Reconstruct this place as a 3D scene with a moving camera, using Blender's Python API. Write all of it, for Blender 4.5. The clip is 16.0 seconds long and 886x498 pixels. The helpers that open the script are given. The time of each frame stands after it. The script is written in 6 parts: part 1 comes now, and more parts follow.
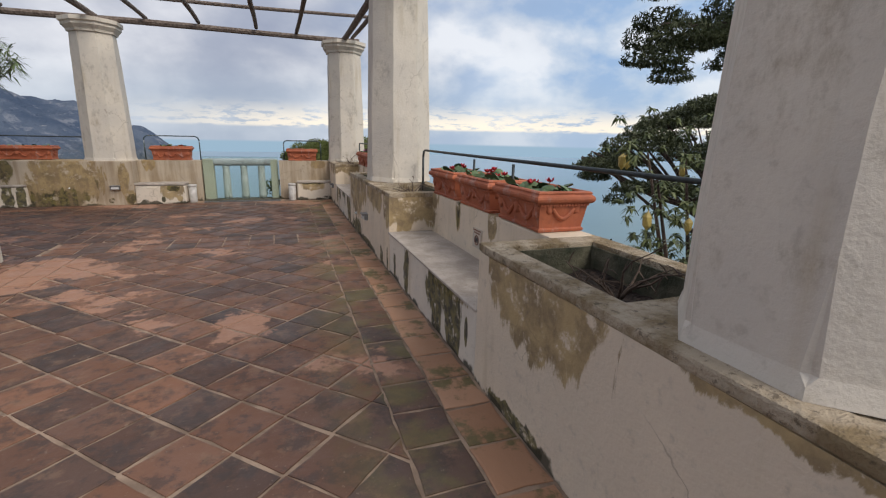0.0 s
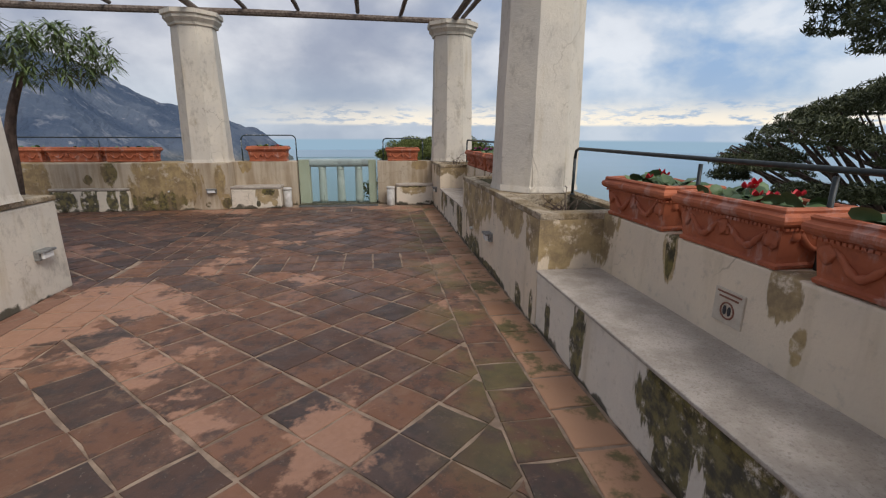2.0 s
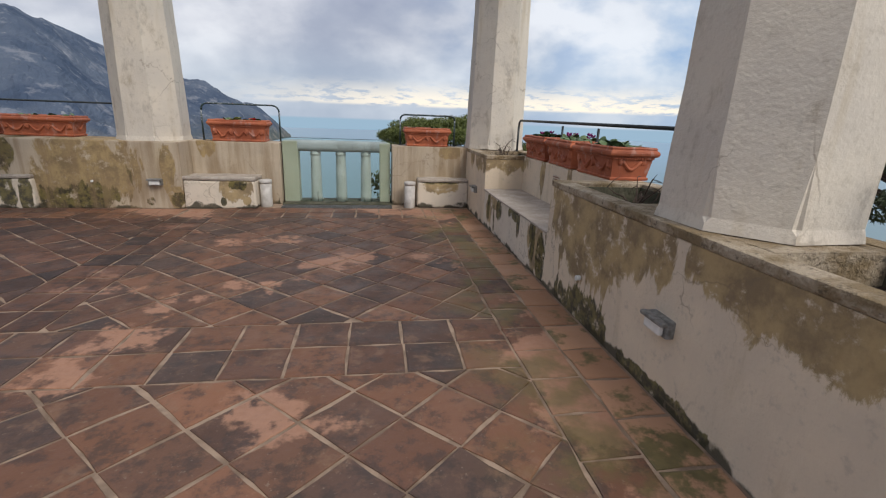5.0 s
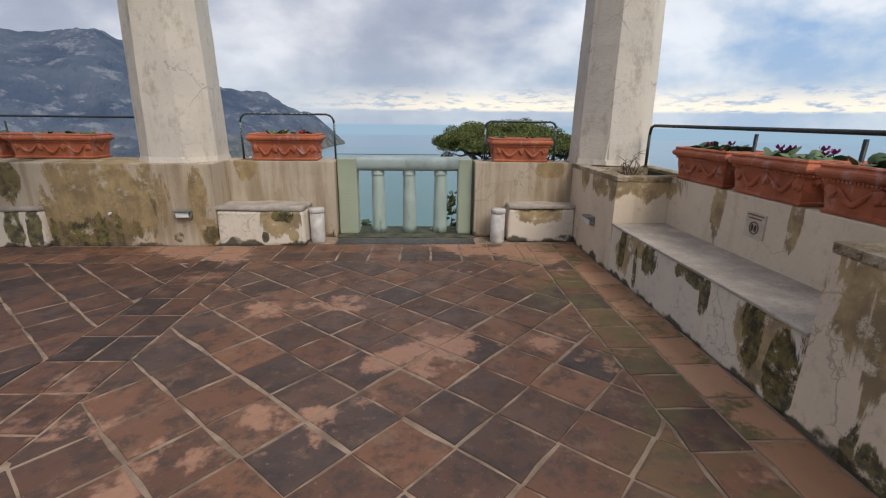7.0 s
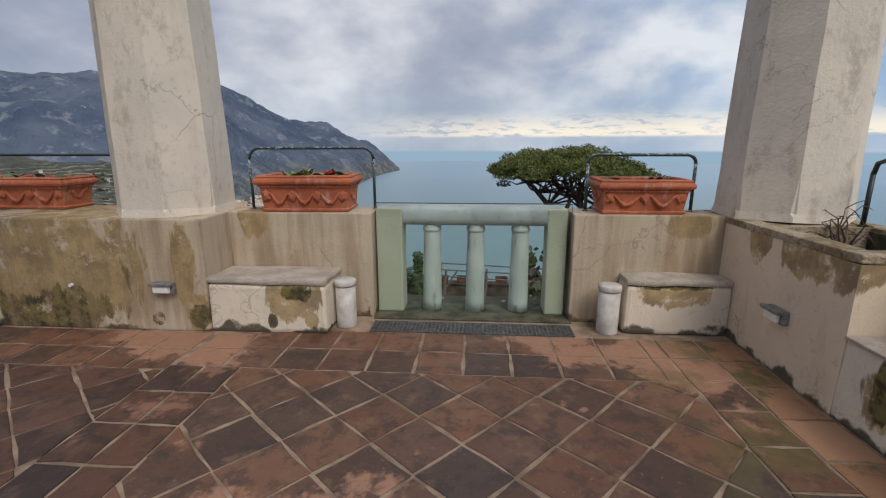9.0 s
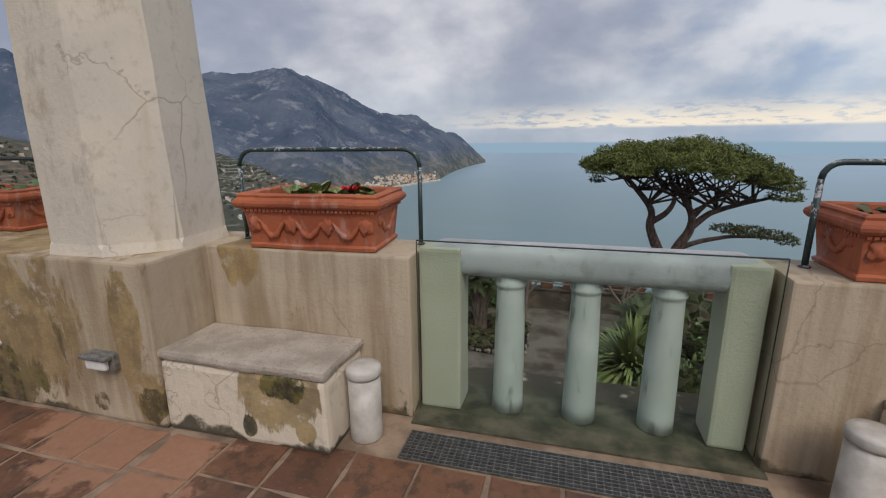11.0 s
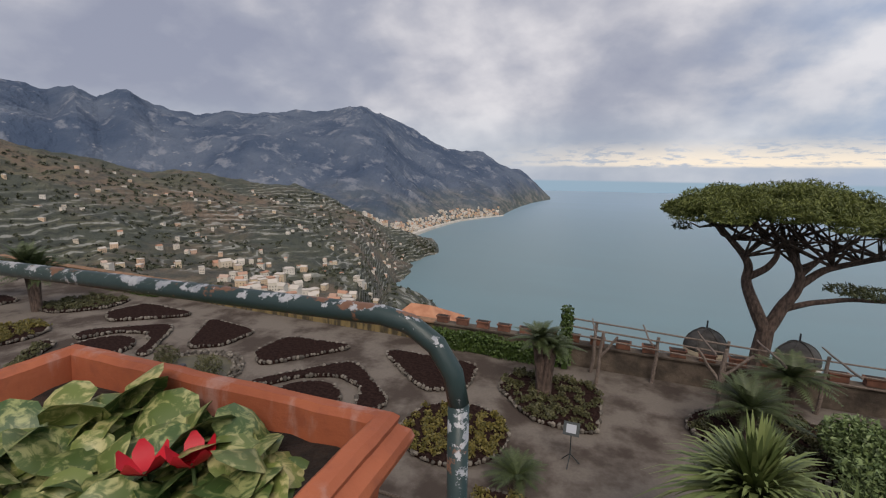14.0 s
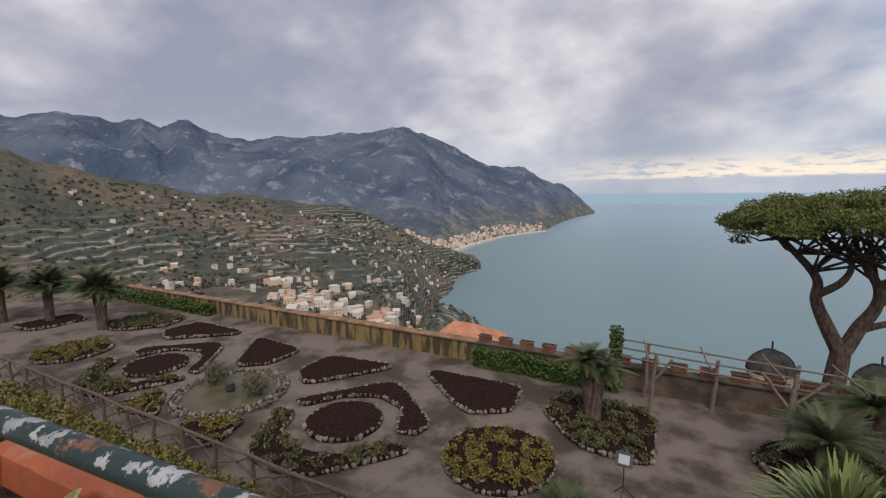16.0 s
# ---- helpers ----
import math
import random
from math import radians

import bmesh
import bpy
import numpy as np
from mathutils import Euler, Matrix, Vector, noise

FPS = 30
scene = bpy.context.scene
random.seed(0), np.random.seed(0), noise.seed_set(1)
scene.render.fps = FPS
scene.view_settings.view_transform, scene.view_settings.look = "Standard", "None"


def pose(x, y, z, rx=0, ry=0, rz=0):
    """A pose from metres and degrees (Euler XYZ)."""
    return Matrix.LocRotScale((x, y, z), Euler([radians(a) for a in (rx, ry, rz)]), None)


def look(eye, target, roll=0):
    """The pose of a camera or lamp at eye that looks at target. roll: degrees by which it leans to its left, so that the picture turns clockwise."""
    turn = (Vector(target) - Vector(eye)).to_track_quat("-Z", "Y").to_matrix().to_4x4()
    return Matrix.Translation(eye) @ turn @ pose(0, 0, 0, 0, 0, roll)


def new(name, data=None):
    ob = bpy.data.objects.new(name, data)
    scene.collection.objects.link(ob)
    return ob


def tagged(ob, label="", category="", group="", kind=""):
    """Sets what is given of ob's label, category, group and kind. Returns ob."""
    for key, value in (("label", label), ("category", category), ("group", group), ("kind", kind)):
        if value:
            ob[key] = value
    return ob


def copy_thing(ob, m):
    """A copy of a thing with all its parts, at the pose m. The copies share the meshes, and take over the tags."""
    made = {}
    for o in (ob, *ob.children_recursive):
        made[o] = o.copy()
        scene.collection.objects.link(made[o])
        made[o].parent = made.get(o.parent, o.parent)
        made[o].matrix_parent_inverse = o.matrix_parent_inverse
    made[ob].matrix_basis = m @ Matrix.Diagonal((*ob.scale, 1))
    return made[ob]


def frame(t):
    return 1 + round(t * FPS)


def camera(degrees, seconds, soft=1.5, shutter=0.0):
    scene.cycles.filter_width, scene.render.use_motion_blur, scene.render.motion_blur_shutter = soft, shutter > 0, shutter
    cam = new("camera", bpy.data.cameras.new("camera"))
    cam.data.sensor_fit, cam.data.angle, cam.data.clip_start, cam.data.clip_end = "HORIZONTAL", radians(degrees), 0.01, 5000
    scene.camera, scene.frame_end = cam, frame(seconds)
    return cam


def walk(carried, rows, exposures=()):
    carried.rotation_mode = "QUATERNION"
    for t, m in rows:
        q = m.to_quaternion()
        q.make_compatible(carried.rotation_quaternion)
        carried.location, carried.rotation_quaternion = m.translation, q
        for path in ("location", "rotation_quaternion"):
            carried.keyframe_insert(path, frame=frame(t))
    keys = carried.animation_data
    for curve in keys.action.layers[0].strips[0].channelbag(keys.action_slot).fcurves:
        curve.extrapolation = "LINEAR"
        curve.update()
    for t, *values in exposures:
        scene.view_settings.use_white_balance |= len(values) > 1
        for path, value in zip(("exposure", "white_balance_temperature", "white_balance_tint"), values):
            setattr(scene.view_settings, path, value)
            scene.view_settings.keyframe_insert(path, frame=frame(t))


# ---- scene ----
cam = camera(89.2, 16.0, 1.2)
PATH = [
    (0, (1.318, -1.516, 1.466), (1.972, 0.313, 0.987), 1.3),
    (0.5, (1.315, -1.107, 1.434), (1.802, 0.768, 0.934), 1.3),
    (1, (1.283, -0.701, 1.424), (1.703, 1.187, 0.919), 1.3),
    (1.5, (1.218, -0.297, 1.442), (1.575, 1.604, 0.934), 0.8),
    (2, (1.211, 0.146, 1.439), (1.497, 2.062, 0.94), 0.3),
    (2.5, (1.143, 0.586, 1.41), (1.423, 2.501, 0.907), 0.2),
    (3, (1.119, 1.038, 1.406), (1.472, 2.934, 0.874), -0.2),
    (3.2, (1.135, 1.233, 1.405), (1.547, 3.114, 0.866), -0.2),
    (5.3, (0.925, 3.008, 1.334), (1.195, 4.906, 0.764), 2.6),
    (5.5, (0.886, 3.161, 1.342), (1.114, 5.067, 0.78), 2.3),
    (6, (0.804, 3.59, 1.353), (0.898, 5.506, 0.787), 1.3),
    (6.5, (0.718, 4.032, 1.36), (0.791, 5.952, 0.805), 1.0),
    (7, (0.666, 4.434, 1.356), (0.75, 6.353, 0.798), 0.7),
    (7.5, (0.657, 4.872, 1.362), (0.737, 6.792, 0.809), 0.7),
    (8, (0.618, 5.308, 1.388), (0.709, 7.229, 0.838), 0.5),
    (8.5, (0.57, 5.717, 1.39), (0.622, 7.645, 0.863), 0.2),
    (9, (0.488, 6.093, 1.41), (0.344, 8.036, 0.958), -0.1),
    (9.2, (0.405, 6.26, 1.44), (0.211, 8.199, 0.988), -0.0),
    (11.3, (0.332, 7.827, 1.443), (-0.183, 9.697, 0.959), -0.6),
    (11.5, (0.27, 7.966, 1.429), (-0.23, 9.846, 0.964), -0.3),
    (12, (0.159, 8.321, 1.435), (-0.358, 10.198, 0.977), -0.3),
    (12.5, (0.046, 8.64, 1.467), (-0.474, 10.518, 1.02), -0.3),
    (13, (0.002, 8.952, 1.495), (-0.582, 10.823, 1.097), 1.2),
    (13.5, (-0.08, 9.204, 1.508), (-0.783, 11.042, 1.147), 1.2),
    (14, (-0.216, 9.45, 1.542), (-0.985, 11.266, 1.207), 0.7),
    (14.5, (-0.248, 9.583, 1.556), (-1.097, 11.369, 1.261), 0.5),
    (15, (-0.257, 9.682, 1.567), (-1.158, 11.451, 1.293), 0.0),
    (15.5, (-0.277, 9.693, 1.588), (-1.199, 11.475, 1.31), -0.5),
    (16, (-0.27, 9.69, 1.592), (-1.214, 11.438, 1.33), -0.8),
]
walk(cam, [(t, look(eye, target, roll)) for t, eye, target, roll in PATH],
     [(0.0, 0.32, 6550, 10.5), (2.0, 0.22, 6500, 10.2), (3.0, 0.29, 6500, 10.2), (7.4, 0.34, 6500, 10.2), (8.0, 0.22, 6500, 10.2), (9.0, 0.18, 6500, 10.2), (11.5, 0.06, 6650, 11.5), (13.5, 0.12, 6800, 13), (16.0, 0.22, 6850, 14.5)])

# ---- sky, sun, exposure ----
SUN_ELEV, SUN_AZ = 48.0, 150.0        # azimuth clockwise from +y
world = bpy.data.worlds.new("overcast_sky")
scene.world = world
world.use_nodes = True


class Graph:
    """Short names for building node trees."""

    def __init__(self, tree):
        self.t = tree

    def node(self, kind):
        return self.t.nodes.new(kind)

    def plug(self, sock, value):
        if isinstance(value, bpy.types.NodeSocket):
            self.t.links.new(value, sock)
        else:
            if sock.type == "RGBA" and len(value) == 3:
                value = (*value, 1)
            sock.default_value = value

    def math(self, op, a, b=0.0, clamp=False):
        n = self.node("ShaderNodeMath")
        n.operation, n.use_clamp = op, clamp
        self.plug(n.inputs[0], a)
        self.plug(n.inputs[1], b)
        return n.outputs[0]

    def vmath(self, op, a, b=(0, 0, 0)):
        n = self.node("ShaderNodeVectorMath")
        n.operation = op
        self.plug(n.inputs[0], a)
        self.plug(n.inputs[1], b)
        return n.outputs[0]

    def noise(self, vec, scale, detail=4.0, rough=0.55, warp=0.0):
        n = self.node("ShaderNodeTexNoise")
        self.plug(n.inputs["Vector"], vec)
        n.inputs["Scale"].default_value = scale
        n.inputs["Detail"].default_value = detail
        n.inputs["Roughness"].default_value = rough
        n.inputs["Distortion"].default_value = warp
        return n.outputs["Fac"]

    def span(self, v, lo, hi, a=0.0, b=1.0):
        n = self.node("ShaderNodeMapRange")
        n.interpolation_type = "SMOOTHSTEP"
        for i, x in enumerate((v, lo, hi, a, b)):
            self.plug(n.inputs[i], x)
        return n.outputs[0]

    def mix(self, f, a, b, blend="MIX"):
        n = self.node("ShaderNodeMix")
        n.data_type, n.blend_type = "RGBA", blend
        self.plug(n.inputs[0], f)
        self.plug(n.inputs[6], a)
        self.plug(n.inputs[7], b)
        return n.outputs[2]

    def ramp(self, f, stops):
        n = self.node("ShaderNodeValToRGB")
        e = n.color_ramp.elements
        while len(e) < len(stops):
            e.new(0.5)
        for el, (p, c) in zip(e, stops):
            el.position, el.color = p, (*c, 1)
        self.plug(n.inputs[0], f)
        return n.outputs[0]

    def stretch(self, vec, s):
        n = self.node("ShaderNodeMapping")
        self.plug(n.inputs["Vector"], vec)
        n.inputs["Scale"].default_value = s
        return n.outputs[0]

    def xyz(self, vec):
        n = self.node("ShaderNodeSeparateXYZ")
        self.plug(n.inputs[0], vec)
        return n.outputs


def build_sky():
    world.node_tree.nodes.clear()
    g = Graph(world.node_tree)
    way = g.node("ShaderNodeTexCoord").outputs["Generated"]
    x, y, z = g.xyz(way)
    up = g.math("MAXIMUM", z, 0.0)
    flat = g.node("ShaderNodeCombineXYZ")
    reach = g.math("ADD", up, 0.30)
    g.plug(flat.inputs[0], g.math("DIVIDE", x, reach))
    g.plug(flat.inputs[1], g.math("DIVIDE", y, reach))
    lump = g.vmath("ADD", g.stretch(way, (1.0, 1.0, 2.1)), g.stretch(flat.outputs[0], (0.22, 0.22, 0.0)))
    big = g.noise(lump, 1.7, 3, 0.5, 0.15)
    fine = g.noise(g.vmath("ADD", lump, (7.3, 2.1, 0.0)), 4.4, 6, 0.52, 0.1)
    puff = g.math("ADD", g.math("MULTIPLY", big, 0.60), g.math("MULTIPLY", fine, 0.40))
    # heavier over the mountains, lighter out to sea
    puff = g.math("ADD", puff, g.span(x, -0.85, 0.15, -0.030, 0.030))
    grey = g.ramp(puff, [(0.38, (0.27, 0.30, 0.395)), (0.46, (0.34, 0.37, 0.455)), (0.53, (0.47, 0.49, 0.555)), (0.62, (0.68, 0.69, 0.73))])
    # thinner, whiter cloud with blue gaps towards the open sea on the +x side
    side = g.span(g.math("ADD", g.math("MULTIPLY", x, 0.9), g.math("MULTIPLY", y, 0.35)), 0.30, 0.95)
    veil = g.ramp(fine, [(0.38, (0.26, 0.43, 0.68)), (0.48, (0.45, 0.57, 0.72)), (0.60, (0.72, 0.77, 0.83))])
    tone = g.mix(g.math("MULTIPLY", side, 0.8), grey, veil)
    # pale haze low down, and the bright line of cloud far out over the sea
    low = g.span(z, 0.16, 0.015)
    tone = g.mix(g.math("MULTIPLY", low, 0.55), tone, (0.38, 0.47, 0.58))
    rim = g.math("MULTIPLY", g.span(z, 0.013, 0.020), g.span(z, 0.075, 0.022))
    seaward = g.span(g.math("ADD", g.math("MULTIPLY", x, 0.47), g.math("MULTIPLY", y, 0.88)), 0.66, 0.96)
    lumps = g.noise(g.stretch(way, (14, 14, 60)), 1.6, 6, 0.65)
    bright = g.math("MULTIPLY", g.math("MULTIPLY", rim, seaward), g.span(lumps, 0.36, 0.52))
    tone = g.mix(g.math("MULTIPLY", bright, 0.85), tone, (0.98, 0.87, 0.70))
    # the sea's haze below the horizon
    tone = g.mix(g.span(z, -0.010, -0.016), tone, (0.27, 0.40, 0.52))
    clouds = g.node("ShaderNodeBackground")
    g.plug(clouds.inputs[0], tone)
    clouds.inputs[1].default_value = 1.0
    sky = g.node("ShaderNodeTexSky")
    sky.sky_type, sky.sun_disc = "NISHITA", False
    sky.sun_elevation, sky.sun_rotation = radians(SUN_ELEV), radians(SUN_AZ)
    clear = g.node("ShaderNodeBackground")
    g.plug(clear.inputs[0], sky.outputs[0])
    clear.inputs[1].default_value = 0.08
    cover = g.node("ShaderNodeMixShader")
    cover.inputs[0].default_value = 0.92
    g.t.links.new(clear.outputs[0], cover.inputs[1])
    g.t.links.new(clouds.outputs[0], cover.inputs[2])
    g.t.links.new(cover.outputs[0], g.node("ShaderNodeOutputWorld").inputs[0])


build_sky()
sun = new("sun", bpy.data.lights.new("sun", "SUN"))
sun.data.energy, sun.data.angle, sun.data.color = 2.0, radians(30), (1.0, 0.94, 0.86)
sa, se = radians(SUN_AZ), radians(SUN_ELEV)
sun.matrix_world = look((30 * math.sin(sa) * math.cos(se), 30 * math.cos(sa) * math.cos(se), 30 * math.sin(se)), (0, 0, 0))

# ---- materials ----


def material(name, colour, rough=0.8, metal=0.0, bump=None, spec=0.5):
    """colour(g, p) and bump(g, p) give sockets or values from the world position p; rough likewise or a number."""
    m = bpy.data.materials.new(name)
    m.use_nodes = True
    m.node_tree.nodes.clear()
    g = Graph(m.node_tree)
    p = g.node("ShaderNodeNewGeometry").outputs["Position"]
    b = g.node("ShaderNodeBsdfPrincipled")
    g.plug(b.inputs["Base Color"], colour(g, p))
    g.plug(b.inputs["Roughness"], rough(g, p) if callable(rough) else rough)
    b.inputs["Metallic"].default_value = metal
    b.inputs["Specular IOR Level"].default_value = spec
    if bump:
        height, strength, dist = bump(g, p)
        n = g.node("ShaderNodeBump")
        n.inputs["Strength"].default_value, n.inputs["Distance"].default_value = strength, dist
        g.plug(n.inputs["Height"], height)
        g.t.links.new(n.outputs[0], b.inputs["Normal"])
    g.t.links.new(b.outputs[0], g.node("ShaderNodeOutputMaterial").inputs[0])
    return m


def blend_noise(lo, hi, scale, detail=5, stretch=(1, 1, 1)):
    def colour(g, p):
        return g.mix(g.span(g.noise(g.stretch(p, stretch), scale, detail), 0.32, 0.68), lo, hi)
    return colour


def grain(scale, strength, dist=0.01):
    return lambda g, p: (g.noise(p, scale, 6, 0.6), strength, dist)


def random_of(g):
    """One number per piece, from its object and its island."""
    a = g.node("ShaderNodeObjectInfo").outputs["Random"]
    b = g.node("ShaderNodeNewGeometry").outputs["Random Per Island"]
    return g.math("FRACT", g.math("ADD", a, g.math("MULTIPLY", b, 3.7)))


def patches(g, p, along, spots, ragged=0.9):
    """A mask of ragged water stains on a wall: rows of (place along the wall, height, half width, half height)."""
    x, y, z = g.xyz(p)
    wobble = g.math("MULTIPLY", g.math("SUBTRACT", g.noise(g.stretch(p, (5.0, 5.0, 1.5)), 1.1, 7, 0.66, 0.5), 0.5), ragged * 2.9)
    total = 0.0
    for c, h, hw, hh in spots:
        dx = g.math("ABSOLUTE", g.math("DIVIDE", g.math("SUBTRACT", x if along == "x" else y, c), hw))
        dz = g.math("ABSOLUTE", g.math("DIVIDE", g.math("SUBTRACT", z, h), hh))
        d = g.math("ADD", g.math("SQRT", g.math("ADD", g.math("MULTIPLY", dx, dx), g.math("MULTIPLY", g.math("MULTIPLY", dz, dz), 0.8))), wobble)
        total = g.math("MAXIMUM", total, g.span(d, 1.16, 1.00))
    return g.math("MULTIPLY", total, g.span(g.noise(p, 8, 8, 0.72), 0.34, 0.47))


def plaster_colour(top_stain, moss, ochre, base=(0.64, 0.54, 0.42), along="", ochre_spots=(), moss_spots=()):
    """Old limewash: stained ochre where water runs from the coping, black and green growth in patches."""
    def colour(g, p):
        x, y, z = g.xyz(p)
        c = g.mix(g.span(g.noise(p, 2.3, 5), 0.35, 0.68), base, (base[0] * 1.12, base[1] * 1.11, base[2] * 1.08))
        c = g.mix(g.math("MULTIPLY", g.span(g.noise(p, 17, 6, 0.65), 0.54, 0.72), 0.45), c, (0.40, 0.35, 0.28))
        c = g.mix(g.math("MULTIPLY", g.span(g.noise(g.stretch(p, (5, 5, 0.7)), 1.3, 5), 0.55, 0.75), 0.5), c, (0.45, 0.36, 0.23))
        edge = g.math("ADD", z, g.math("MULTIPLY", g.math("SUBTRACT", g.noise(g.stretch(p, (1.6, 1.6, 0.5)), 1.5, 4), 0.5), 1.5))
        where = g.span(g.noise(g.vmath("ADD", p, (3.0, 1.7, 0.0)), 0.75, 3), 0.46, 0.56)
        run = g.math("MULTIPLY", g.span(edge, top_stain, top_stain + 0.06), where)
        c = g.mix(g.math("MULTIPLY", run, ochre), c, g.mix(g.noise(p, 7, 5), (0.20, 0.135, 0.052), (0.36, 0.27, 0.125)))
        if ochre_spots:
            c = g.mix(g.math("MULTIPLY", patches(g, p, along, ochre_spots, 0.85), 0.82), c, g.mix(g.span(g.noise(p, 6, 6, 0.65), 0.36, 0.64), (0.15, 0.095, 0.030), (0.38, 0.265, 0.105)))
        if moss_spots:
            c = g.mix(g.math("MULTIPLY", patches(g, p, along, moss_spots, 1.0), 0.93), c, g.mix(g.span(g.noise(p, 13, 6, 0.65), 0.38, 0.62), (0.020, 0.019, 0.009), (0.145, 0.120, 0.034)))
        foot = g.math("ADD", z, g.math("MULTIPLY", g.math("SUBTRACT", g.noise(p, 4.5, 5), 0.5), 0.34))
        c = g.mix(g.math("MULTIPLY", g.span(foot, 0.035, 0.0), 0.9), c, (0.035, 0.030, 0.015))
        growth = g.noise(g.stretch(p, (2.6, 2.6, 1.0)), 1.1, 6, 0.6, 0.4)
        c = g.mix(g.span(growth, moss, moss + 0.04), c, g.mix(g.span(g.noise(p, 11, 4), 0.4, 0.6), (0.020, 0.018, 0.012), (0.085, 0.075, 0.022)))
        crack = g.node("ShaderNodeTexVoronoi")
        crack.feature = "DISTANCE_TO_EDGE"
        g.plug(crack.inputs["Vector"], g.vmath("ADD", p, g.stretch(g.noise(p, 4, 4), (0.35, 0.35, 0.35))))
        crack.inputs["Scale"].default_value = 1.7
        line = g.math("MULTIPLY", g.span(crack.outputs["Distance"], 0.010, 0.002), g.span(g.noise(p, 1.1, 2), 0.5, 0.62))
        return g.mix(g.math("MULTIPLY", line, 0.45), c, (0.20, 0.15, 0.10))
    return colour


def plaster_bump(g, p):
    return g.math("ADD", g.math("MULTIPLY", g.noise(p, 5, 4), 0.7), g.math("MULTIPLY", g.noise(p, 45, 5, 0.65), 0.3)), 0.5, 0.025


M_wall = material("stained_wall_plaster", plaster_colour(0.55, 0.69, 0.5), 0.85, bump=plaster_bump)
M_side = material("stained_side_wall_plaster", plaster_colour(9.0, 0.69, 0.5, along="y",
                  ochre_spots=((0.18, 0.80, 0.50, 0.27), (3.28, 0.78, 0.22, 0.24), (3.85, 0.77, 0.24, 0.16), (4.28, 0.80, 0.24, 0.18), (4.92, 0.74, 0.26, 0.20), (5.58, 0.66, 0.48, 0.32), (8.62, 0.83, 0.40, 0.14), (9.15, 0.80, 0.12, 0.12), (7.67, 0.74, 0.06, 0.20), (6.95, 0.78, 0.05, 0.14), (2.42, 0.80, 0.06, 0.16), (1.66, 0.80, 0.07, 0.12), (1.57, 0.60, 0.04, 0.09), (-1.2, 0.88, 0.5, 0.08)),
                  moss_spots=((5.48, 0.07, 0.38, 0.13), (4.6, 0.03, 0.35, 0.05), (3.62, 0.05, 0.08, 0.13), (3.31, 0.14, 0.04, 0.12), (2.42, 0.80, 0.035, 0.14), (0.3, 0.03, 0.3, 0.05))), 0.85, bump=plaster_bump)
far_plaster = plaster_colour(9.0, 0.66, 0.55, (0.455, 0.38, 0.29), along="x",
                 ochre_spots=((-2.68, 0.52, 0.58, 0.46), (-1.70, 0.60, 0.09, 0.26), (-1.32, 0.80, 0.12, 0.12), (-1.62, 0.16, 0.08, 0.12), (-4.9, 0.6, 0.3, 0.3), (2.1, 0.80, 0.16, 0.08)),
                 moss_spots=((-2.75, 0.13, 0.46, 0.14), (-1.60, 0.12, 0.07, 0.07), (-3.60, 0.70, 0.16, 0.20), (-3.95, 0.58, 0.07, 0.07), (-1.95, 0.10, 0.05, 0.05), (-5.6, 0.3, 0.3, 0.3)))


def far_colour(g, p):
    """Stained plaster with soft brown rain streaks and speckle."""
    c = far_plaster(g, p)
    run = g.math("ADD", g.noise(g.stretch(p, (9, 9, 0.7)), 1.0, 6, 0.6), g.math("MULTIPLY", g.noise(p, 1.4, 4), 0.5))
    c = g.mix(g.math("MULTIPLY", g.span(run, 0.62, 0.94), 0.70), c, (0.24, 0.165, 0.09))
    return g.mix(g.math("MULTIPLY", g.span(g.noise(p, 60, 6, 0.7), 0.60, 0.68), 0.5), c, (0.20, 0.16, 0.11))


M_far = material("stained_far_wall_plaster", far_colour, 0.85, bump=plaster_bump)
M_blockx = material("mouldy_seat_block_plaster", plaster_colour(9.0, 0.70, 0.2, (0.62, 0.55, 0.46), "x",
                    ((-0.90, 0.30, 0.20, 0.16), (1.98, 0.34, 0.24, 0.10), (-0.75, 0.12, 0.05, 0.05)),
                    ((-1.05, 0.10, 0.04, 0.05), (-0.86, 0.33, 0.09, 0.05), (-3.95, 0.20, 0.13, 0.22), (-3.58, 0.24, 0.08, 0.20), (-3.38, 0.18, 0.06, 0.24), (2.0, 0.40, 0.3, 0.035), (-4.4, 0.24, 0.2, 0.2))), 0.85, bump=plaster_bump)
M_column = material("column_plaster", lambda g, p: g.mix(g.math("MULTIPLY", g.span(g.noise(g.stretch(p, (5, 5, 2.6)), 1.0, 9, 0.72), 0.53, 0.70), 0.50), plaster_colour(9.0, 0.70, 0.3, (0.60, 0.545, 0.47))(g, p), g.mix(g.span(g.noise(p, 2.0, 4), 0.42, 0.58), (0.21, 0.18, 0.15), (0.24, 0.175, 0.09))), 0.85, bump=plaster_bump)
